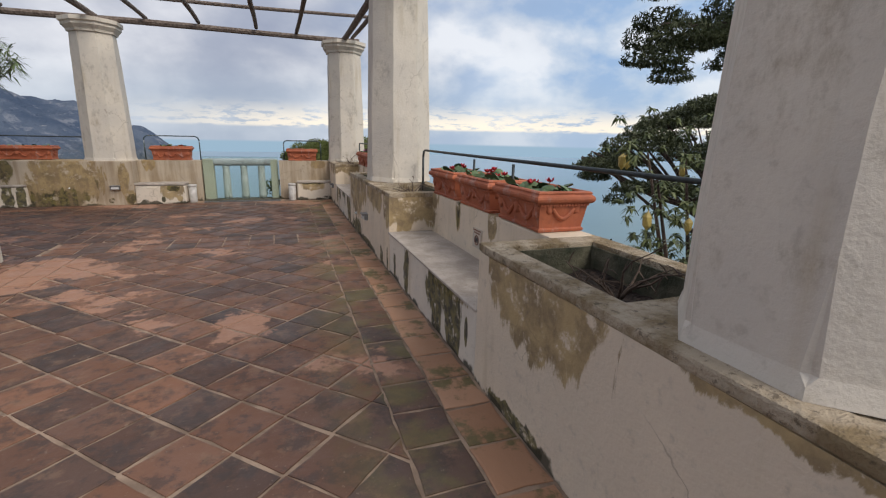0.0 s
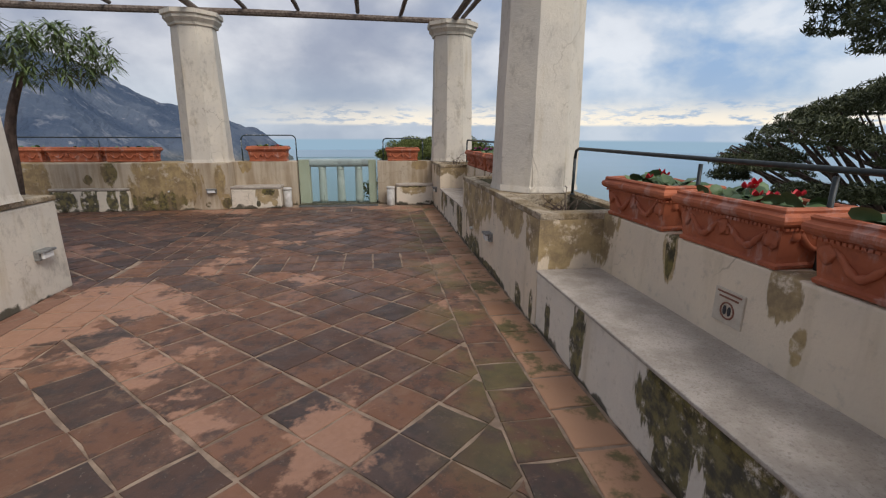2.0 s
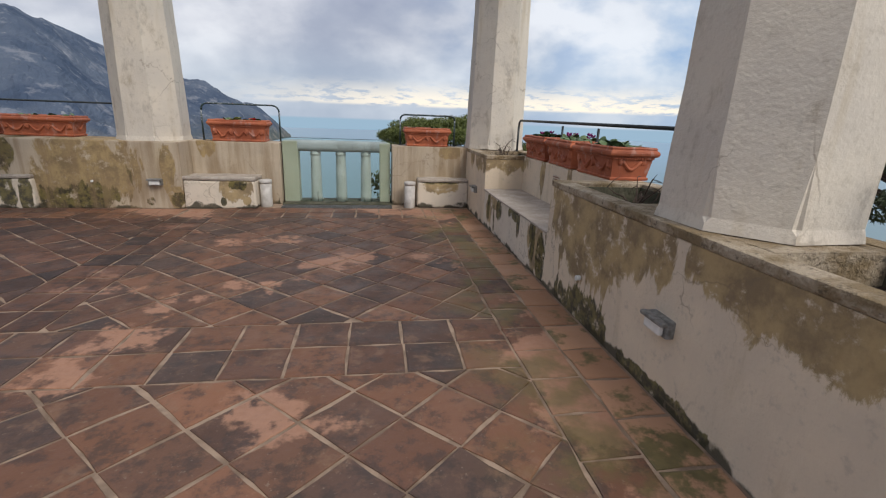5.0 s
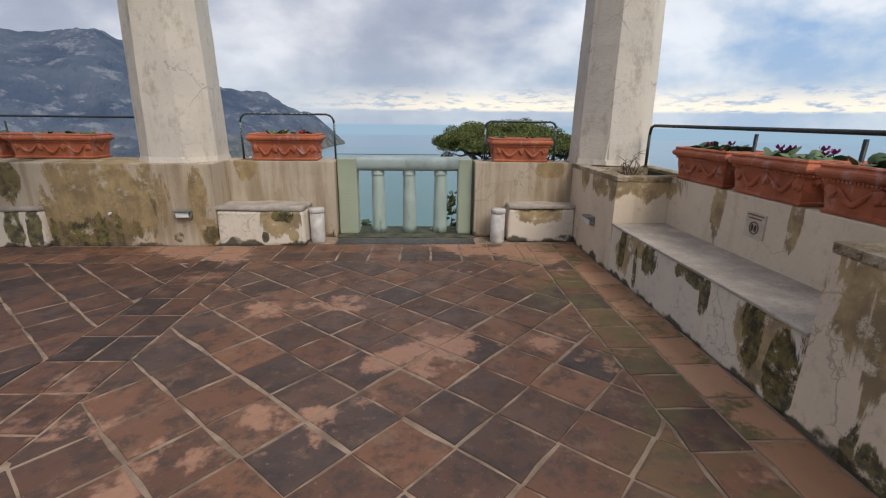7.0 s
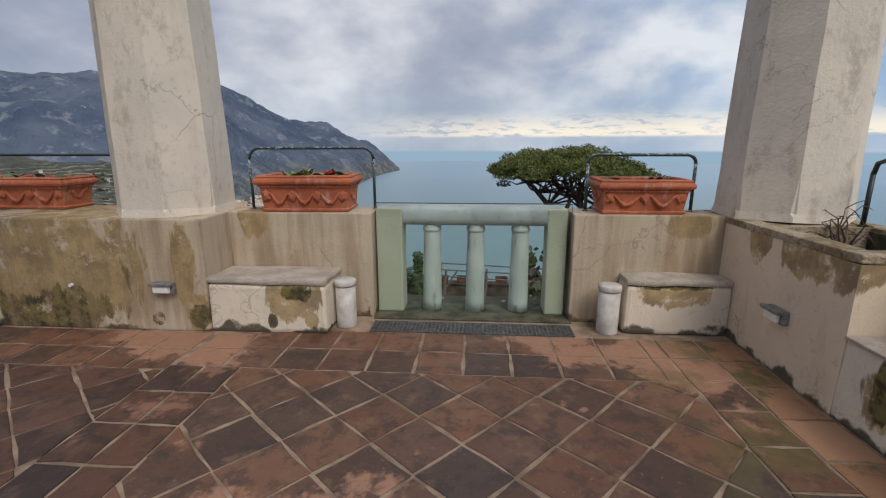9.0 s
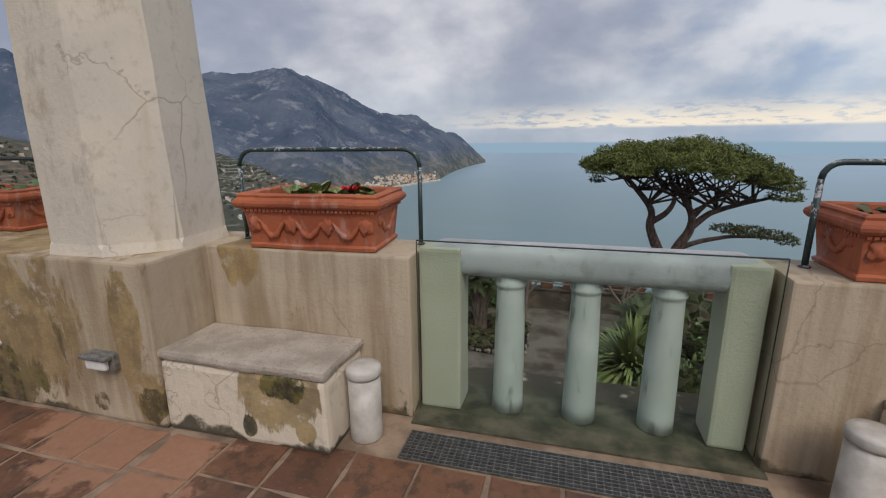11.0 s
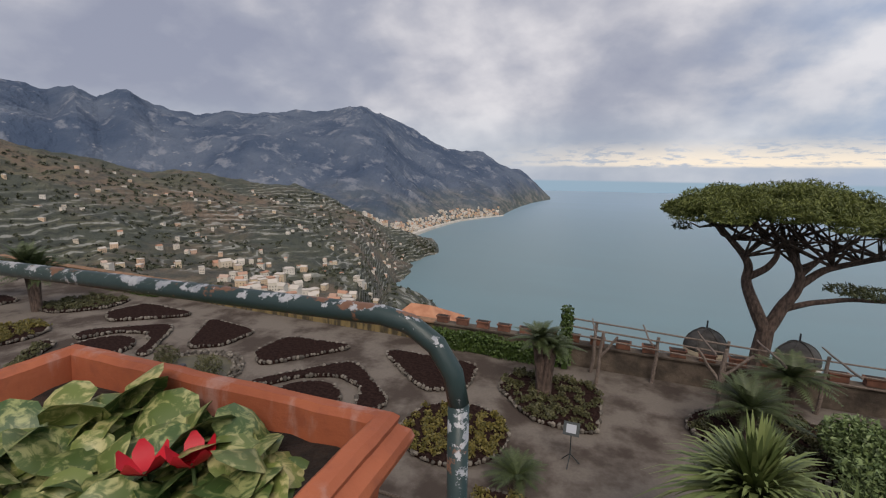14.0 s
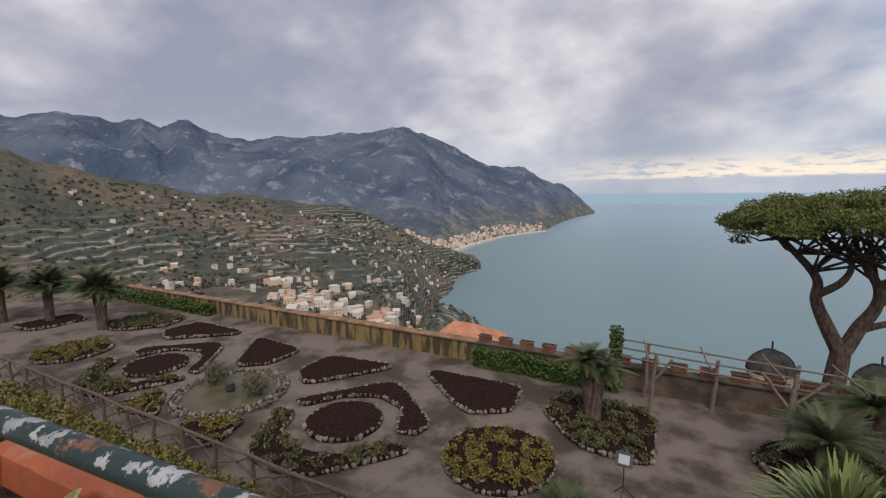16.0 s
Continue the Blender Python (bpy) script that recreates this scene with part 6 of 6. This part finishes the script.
def umbrella_pine():
    gen = np.random.default_rng(2)
    o = thing("umbrella_pine", (6.9, 38.4, -14), "tall umbrella pine with forked trunk and flat dense green crown", "tree")
    part("trunk", limb([(6.75, 38.4, -15), (6.85, 38.4, -9.6), (7.0, 38.4, -6.7)], 0.60, 0.42), M_bark, o)
    part("limb", limb([(6.95, 38.4, -6.9), (6.3, 38.3, -5.5), (5.85, 38.4, -4.3), (5.75, 38.5, -3.1), (4.5, 38.6, -1.5), (3.2, 38.7, -0.7)], 0.38, 0.09), M_bark, o)
    part("limb", limb([(7.05, 38.4, -6.8), (7.7, 38.5, -5.4), (8.15, 38.5, -4.4), (8.15, 38.4, -3.4), (7.5, 38.3, -2.3), (7.0, 38.2, -0.9)], 0.38, 0.10), M_bark, o)
    part("limb", limb([(5.85, 38.4, -4.0), (6.7, 38.2, -3.2), (7.0, 38.2, -2.2), (6.4, 38.0, -0.6)], 0.22, 0.07), M_bark, o)
    part("limb", limb([(7.55, 38.5, -5.7), (8.9, 38.3, -5.0), (11.0, 38.2, -4.6), (13.2, 38.2, -4.7)], 0.19, 0.06), M_bark, o)
    part("limb", limb([(8.1, 38.5, -4.3), (9.3, 38.7, -3.3), (11.0, 38.9, -2.7), (12.6, 39.0, -2.3)], 0.24, 0.07), M_bark, o)
    part("limb", limb([(8.2, 38.4, -3.6), (9.0, 38.1, -2.5), (10.2, 38.0, -1.6)], 0.18, 0.06), M_bark, o)
    tw = bmesh.new()
    roots = [(4.9, 38.6, -1.9), (5.6, 38.5, -2.8), (3.9, 38.7, -1.2), (6.7, 38.2, -1.6), (7.0, 38.2, -2.2), (7.6, 38.3, -2.4), (8.1, 38.4, -3.2), (9.0, 38.1, -2.6), (9.6, 38.7, -3.1), (10.8, 38.9, -2.8), (11.6, 38.9, -2.5)]
    for k in range(88):
        s = Vector(roots[k % len(roots)])
        e = Vector((gen.uniform(2.0, 13.2), 38.4 + gen.uniform(-3.6, 3.6), 0))
        e = s.lerp(e, gen.uniform(0.35, 0.85))
        e.z = -0.35 + gen.uniform(-0.5, 0.3) - 0.030 * (e.x - 6.5) ** 2
        mid = s.lerp(e, 0.5) + Vector((0, 0, -0.22))
        tube(tw, [s, s.lerp(mid, 0.6), mid, mid.lerp(e, 0.6), e], [0.085, 0.07, 0.055, 0.04, 0.02], 5)
    tagged(part("branches", tw, M_bark, o, "many thin dark branches"), kind="stuff")
    pads = []
    for _ in range(150):
        a, q = gen.uniform(0, 6.28), math.sqrt(gen.uniform(0, 1))
        x, y = 7.1 + 5.2 * q * math.cos(a), 38.4 + 4.4 * q * math.sin(a)
        pads.append((x, y, 0.72 - 1.15 * q * q + 0.20 * gen.normal() - 0.12 * max(0, x - 7.2), gen.uniform(0.55, 1.1), gen.uniform(0.55, 1.05), gen.uniform(0.38, 0.62)))
    pads += [(12.6, 38.4, -1.5, 1.3, 1.3, 0.7), (13.0, 38.4, -2.2, 0.9, 1.1, 0.6), (11.8, 38.2, -1.2, 1.4, 1.4, 0.6), (2.3, 38.6, -0.4, 0.9, 1.1, 0.5)]
    pine_crown(pads, 900, 0.24, M_pine, o, gen)
    # pads under the crown get the needles with shade in their colour
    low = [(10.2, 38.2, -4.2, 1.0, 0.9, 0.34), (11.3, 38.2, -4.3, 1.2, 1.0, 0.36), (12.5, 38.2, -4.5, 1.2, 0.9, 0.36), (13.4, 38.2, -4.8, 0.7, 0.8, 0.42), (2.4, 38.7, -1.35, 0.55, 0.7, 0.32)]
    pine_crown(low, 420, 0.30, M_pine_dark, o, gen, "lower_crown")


umbrella_pine()


def side_pine(x, y, z, w, thick, base, seed, label):
    gen = np.random.default_rng(seed)
    o = thing("side_pine", (x, y, base), label, "tree", "pines beside the terrace")
    part("trunk", limb([(x - 0.4, y, base - 0.5), (x - 0.2, y + 0.2, base + (z - base) * 0.35), (x, y, z - thick * 2.2)], 0.45, 0.3), M_bark, o)
    tw = bmesh.new()
    for k in range(70):
        a, q = gen.uniform(0, 6.28), gen.uniform(0.4, 1.0)
        s = Vector((x, y, z - thick * gen.uniform(1.3, 2.6)))
        e = Vector((x + w * q * math.cos(a), y + w * q * math.sin(a), z - thick * 0.9 * q * q - 0.3))
        mid = s.lerp(e, 0.5) + Vector((0, 0, -0.18 * w * 0.3))
        tube(tw, [s, s.lerp(mid, 0.6), mid, mid.lerp(e, 0.6), e], [0.13, 0.10, 0.075, 0.05, 0.025], 5)
    tagged(part("branches", tw, M_bark, o, "bare dark radiating branches"), kind="stuff")
    pads = []
    for _ in range(int(24 * w)):
        a, q = gen.uniform(0, 6.28), math.sqrt(gen.uniform(0, 1))
        pads.append((x + w * q * math.cos(a), y + w * q * math.sin(a), z - thick * 1.5 * q ** 2.2 + 0.2 * gen.normal(), gen.uniform(0.5, 0.95), gen.uniform(0.5, 0.95), gen.uniform(0.22, 0.4)))
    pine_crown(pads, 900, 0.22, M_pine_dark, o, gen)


def rel(az, el, r, t_eye=(1.25, -0.17, 1.39)):
    return (t_eye[0] + r * math.sin(radians(az)), t_eye[1] + r * math.cos(radians(az)), t_eye[2] + r * math.tan(radians(el)))


x, y, z = rel(55.5, 3.6, 21)
side_pine(x, y, z + 0.3, 6.4, 2.3, -11, 21, "broad umbrella pine with dark radiating branches beside the terrace")


def overhead_bough():
    gen = np.random.default_rng(8)
    bx, by, bz = rel(57, 10.8, 13)
    o = thing("tall_pine", (bx + 5, by - 2, -10), "tall pine whose dark bough hangs beside the terrace", "tree")
    part("trunk", limb([(bx + 5, by - 2, -10), (bx + 4.6, by - 1.6, -2), (bx + 4.4, by - 1.5, 6)], 0.4, 0.28), M_bark, o)
    part("bough", limb([(bx + 4.5, by - 1.6, 3.6), (bx + 2, by - 0.5, bz + 0.6), (bx - 0.5, by + 0.3, bz + 0.4), (bx - 2.2, by + 0.8, bz + 0.3)], 0.16, 0.04), M_bark, o)
    pads = []
    for _ in range(70):
        q = gen.uniform(-2.4, 4.4)
        pads.append((bx + q + gen.normal() * 0.2, by - q * 0.45 + gen.normal() * 0.55, bz + gen.uniform(-0.75, 1.9) + 0.1 * q, gen.uniform(0.4, 0.75), gen.uniform(0.4, 0.75), gen.uniform(0.2, 0.4)))
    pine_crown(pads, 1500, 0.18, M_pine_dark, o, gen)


overhead_bough()


def broadleaf(x, y, base, top, w, n, seed, label):
    gen = np.random.default_rng(seed)
    o = thing("evergreen_tree", (x, y, base), label, "tree")
    tips = []
    tw = bmesh.new()
    for k in range(20):
        a, q = gen.uniform(0, 6.28), gen.uniform(0.2, 1)
        e = Vector((x + w * q * math.cos(a), y + w * q * math.sin(a), base + (top - base) * gen.uniform(0.45, 1.0)))
        s = Vector((x, y, base + (top - base) * gen.uniform(0.1, 0.5)))
        mid = s.lerp(e, 0.55) + Vector((0, 0, -0.3))
        tube(tw, [s, s.lerp(mid, 0.6), mid, e], [0.06, 0.05, 0.035, 0.012], 5)
        tips += [e, mid.lerp(e, 0.5), mid.lerp(e, 0.75)]
    tagged(part("branches", tw, M_bark, o), kind="stuff")
    part("trunk", limb([(x, y, base - 0.3), (x + 0.1, y, base + (top - base) * 0.3), (x, y, base + (top - base) * 0.6)], 0.16, 0.07), M_bark, o)
    V, F = [], []
    for _ in range(n):
        c = Vector(tips[int(gen.integers(len(tips)))]) + Vector(gen.normal(size=3)) * 0.30
        for _k in range(18):
            a, t, L = gen.uniform(0, 6.28), gen.uniform(-0.3, 0.9), gen.uniform(0.06, 0.135)
            d = Vector((math.cos(a) * math.cos(t), math.sin(a) * math.cos(t), math.sin(t)))
            s = Vector((-math.sin(a), math.cos(a), 0)) * L * 0.17
            b = len(V)
            V += [c, c + d * L * 0.45 + s, c + d * L - Vector((0, 0, 0.06)), c + d * L * 0.45 - s]
            F.append((b, b + 1, b + 2, b + 3))
    raw("leaves", V, F, M_loquat, o, False, "whorls of narrow leathery leaves")
    cones = bmesh.new()
    for _ in range(30):
        c = Vector(tips[int(gen.integers(len(tips)))]) + Vector(gen.normal(size=3)) * 0.2
        blob(cones, c, 0.075, (0.7, 0.7, 1.4), 0.3, 1)
    tagged(part("flower_cones", cones, M_cone, o, "yellow-brown flower cones"), kind="stuff")


broadleaf(6.3, 2.2, -3.6, 1.4, 1.35, 640, 4, "leafy evergreen tree with yellow flower cones beyond the railing")
broadleaf(7.4, 1.2, -3.6, 2.0, 1.5, 640, 5, "leafy evergreen tree with yellow flower cones beyond the railing")


def oleander():
    gen = np.random.default_rng(6)
    x, y, z = rel(-30.5, 7.0, 9.0)
    o = thing("oleander_tree", (x, y, 0), "small oleander-like tree with drooping narrow leaves on the terrace", "tree")
    part("trunk", limb([(x - 0.9, y + 0.2, 0), (x - 0.7, y + 0.1, 1.3), (x - 0.3, y, z - 0.3)], 0.09, 0.05), M_bark, o)
    V, F = [], []
    for _ in range(150):
        c = Vector(in_ellipsoid(1, (x, y, z), (0.95, 0.8, 0.42), gen)[0])
        for _k in range(16):
            a, t, L = gen.uniform(0, 6.28), gen.uniform(-0.6, 0.8), gen.uniform(0.16, 0.28)
            d = Vector((math.cos(a) * math.cos(t), math.sin(a) * math.cos(t), math.sin(t)))
            s = Vector((-math.sin(a), math.cos(a), 0)) * 0.013
            b = len(V)
            V += [c, c + d * L * 0.5 + s, c + d * L - Vector((0, 0, 0.07)), c + d * L * 0.5 - s]
            F.append((b, b + 1, b + 2, b + 3))
    raw("leaves", V, F, M_oleander, o, False, "long narrow drooping leaves")


oleander()

# ---- floor tiles, last ----


def clip(poly, axis, lim, keep_less):
    out = []
    for i in range(len(poly)):
        a, b = poly[i - 1], poly[i]
        ia, ib = (a[axis] < lim) == keep_less, (b[axis] < lim) == keep_less
        if ia != ib:
            t = (lim - a[axis]) / (b[axis] - a[axis])
            out.append((a[0] + t * (b[0] - a[0]), a[1] + t * (b[1] - a[1])))
        if ib:
            out.append(b)
    return out


def tile_faces(poly, jig):
    """Top, chamfer and skirt of one tile; poly is anticlockwise round (0, 0)."""
    n = len(poly)
    cx, cy = sum(p[0] for p in poly) / n, sum(p[1] for p in poly) / n
    V, F = [], []
    for inset, z in ((0.0075, 0.001), (0.009, 0.0055), (0.017, 0.0075)):
        for x, y in poly:
            d = math.hypot(x - cx, y - cy) or 1
            k = max(0.0, 1 - inset * 1.35 / d)
            V.append((cx + (x - cx) * k, cy + (y - cy) * k, z + jig))
    for r in (0, n):
        for i in range(n):
            F.append((r + i, r + (i + 1) % n, r + n + (i + 1) % n, r + n + i))
    F.append(tuple(range(2 * n, 3 * n)))
    return V, F


tiles = []          # (outline, material)
tile_wobble = np.random.default_rng(5)


def diagonal_bay(x0, x1, y0, y1, origin, u, v, mat):
    """Square tiles laid on the diagonal: u and v are half diagonals, origin a corner where four tiles meet."""
    (ox, oy), (ux, uy), (vx, vy) = origin, u, v
    n = int(max(x1 - x0, y1 - y0) / 0.2) + 45
    for i in range(-n, n):
        for j in range(-n, n):
            if (i + j) % 2 == 0:
                continue
            cx, cy = ox + i * ux + j * vx, oy + i * uy + j * vy
            if not (x0 - 0.3 < cx < x1 + 0.3 and y0 - 0.3 < cy < y1 + 0.3):
                continue
            w = tile_wobble.uniform(-0.006, 0.006, 2)
            cx, cy = cx + w[0], cy + w[1]
            p = [(cx - vx, cy - vy), (cx + ux, cy + uy), (cx + vx, cy + vy), (cx - ux, cy - uy)]
            for axis, lim, less in ((0, x0, False), (0, x1, True), (1, y0, False), (1, y1, True)):
                if p:
                    p = clip(p, axis, lim, less)
            if len(p) >= 3:
                area = abs(sum(p[k - 1][0] * p[k][1] - p[k][0] * p[k - 1][1] for k in range(len(p)))) / 2
                if area > 0.004:
                    tiles.append((p, mat))


def straight_band(x0, x1, y0, y1, nx, ny, mat):
    for i in range(nx):
        for j in range(ny):
            a, b = x0 + (x1 - x0) * i / nx, x0 + (x1 - x0) * (i + 1) / nx
            c, d = y0 + (y1 - y0) * j / ny, y0 + (y1 - y0) * (j + 1) / ny
            tiles.append(([(a, c), (b, c), (b, d), (a, d)], mat))


FAR_LATTICE = ((0.411, 8.426), (0.2232, 0.0095), (-0.0153, 0.2179))
NEAR_LATTICE = ((0.375, 2.983), (0.2318, -0.0004), (0.0045, 0.2235))
straight_band(1.80, 2.09, -6.9, 9.28, 1, 54, M_tile)
straight_band(2.09, 2.37, -6.9, 9.28, 1, 50, M_tile_pale)
straight_band(-1.151, 1.675, 8.66, 9.28, 9, 2, M_tile)
straight_band(1.675, 1.80, 8.66, 9.28, 1, 2, M_tile)
straight_band(-1.13, 1.80, 4.91, 5.545, 9, 2, M_tile)
straight_band(-1.50, -1.02, -6.9, 4.91, 2, 38, M_tile)
straight_band(-1.45, -1.13, 4.91, 5.545, 1, 2, M_tile)
straight_band(-1.50, -1.02, 5.545, 8.66, 2, 10, M_tile_dark)
straight_band(-1.47, -1.151, 8.66, 9.18, 1, 2, M_tile)
straight_band(-9.0, -1.50, 8.60, 9.18, 26, 2, M_tile)
diagonal_bay(-1.02, 1.80, 5.545, 8.66, *FAR_LATTICE, M_tile)
diagonal_bay(-1.02, 1.80, -0.30, 4.91, *NEAR_LATTICE, M_tile)
diagonal_bay(-1.02, 1.80, -6.9, -0.30, *NEAR_LATTICE, M_tile)
diagonal_bay(-9.0, -1.50, 4.53, 8.60, *FAR_LATTICE, M_tile_dark)
diagonal_bay(-9.0, -1.50, -6.9, 4.53, *FAR_LATTICE, M_tile_dark)

tile_rng = np.random.default_rng(17)
rest = {}
picked = 0
for p, mat in tiles:
    cx, cy = sum(q[0] for q in p) / len(p), sum(q[1] for q in p) / len(p)
    near = picked < 300 and -1.02 < cx < 2.4 and 0.6 < cy < 9.0
    local = [(q[0] - cx, q[1] - cy) for q in p]
    if len(local) <= 5:
        # handmade edges: a bent point in the middle of each side, corners knocked about
        bent = []
        for k, q in enumerate(local):
            r = local[(k + 1) % len(local)]
            bent += [(q[0] + tile_rng.uniform(-0.006, 0.006), q[1] + tile_rng.uniform(-0.006, 0.006)),
                     ((q[0] + r[0]) / 2 * tile_rng.uniform(0.955, 1.03), (q[1] + r[1]) / 2 * tile_rng.uniform(0.955, 1.03))]
        local = bent
    if near:
        picked += 1
        V, F = tile_faces(local, 0.0)
        me = bpy.data.meshes.new("tile")
        me.from_pydata(V, [], F)
        me.materials.append(mat)
        ob = new("tile", me)
        ob.parent = floor
        ob.matrix_basis = pose(cx, cy, 0.0, tile_rng.uniform(-0.35, 0.35), tile_rng.uniform(-0.35, 0.35), tile_rng.uniform(-0.7, 0.7))
    else:
        V, F = tile_faces(local, tile_rng.uniform(-0.0005, 0.001))
        store = rest.setdefault(mat.name, (mat, [], []))
        k = len(store[1])
        store[1].extend((v[0] + cx, v[1] + cy, v[2]) for v in V)
        store[2].extend(tuple(i + k for i in f) for f in F)
for mat, V, F in rest.values():
    raw("tiles", V, F, mat, floor, False, "", "stuff")
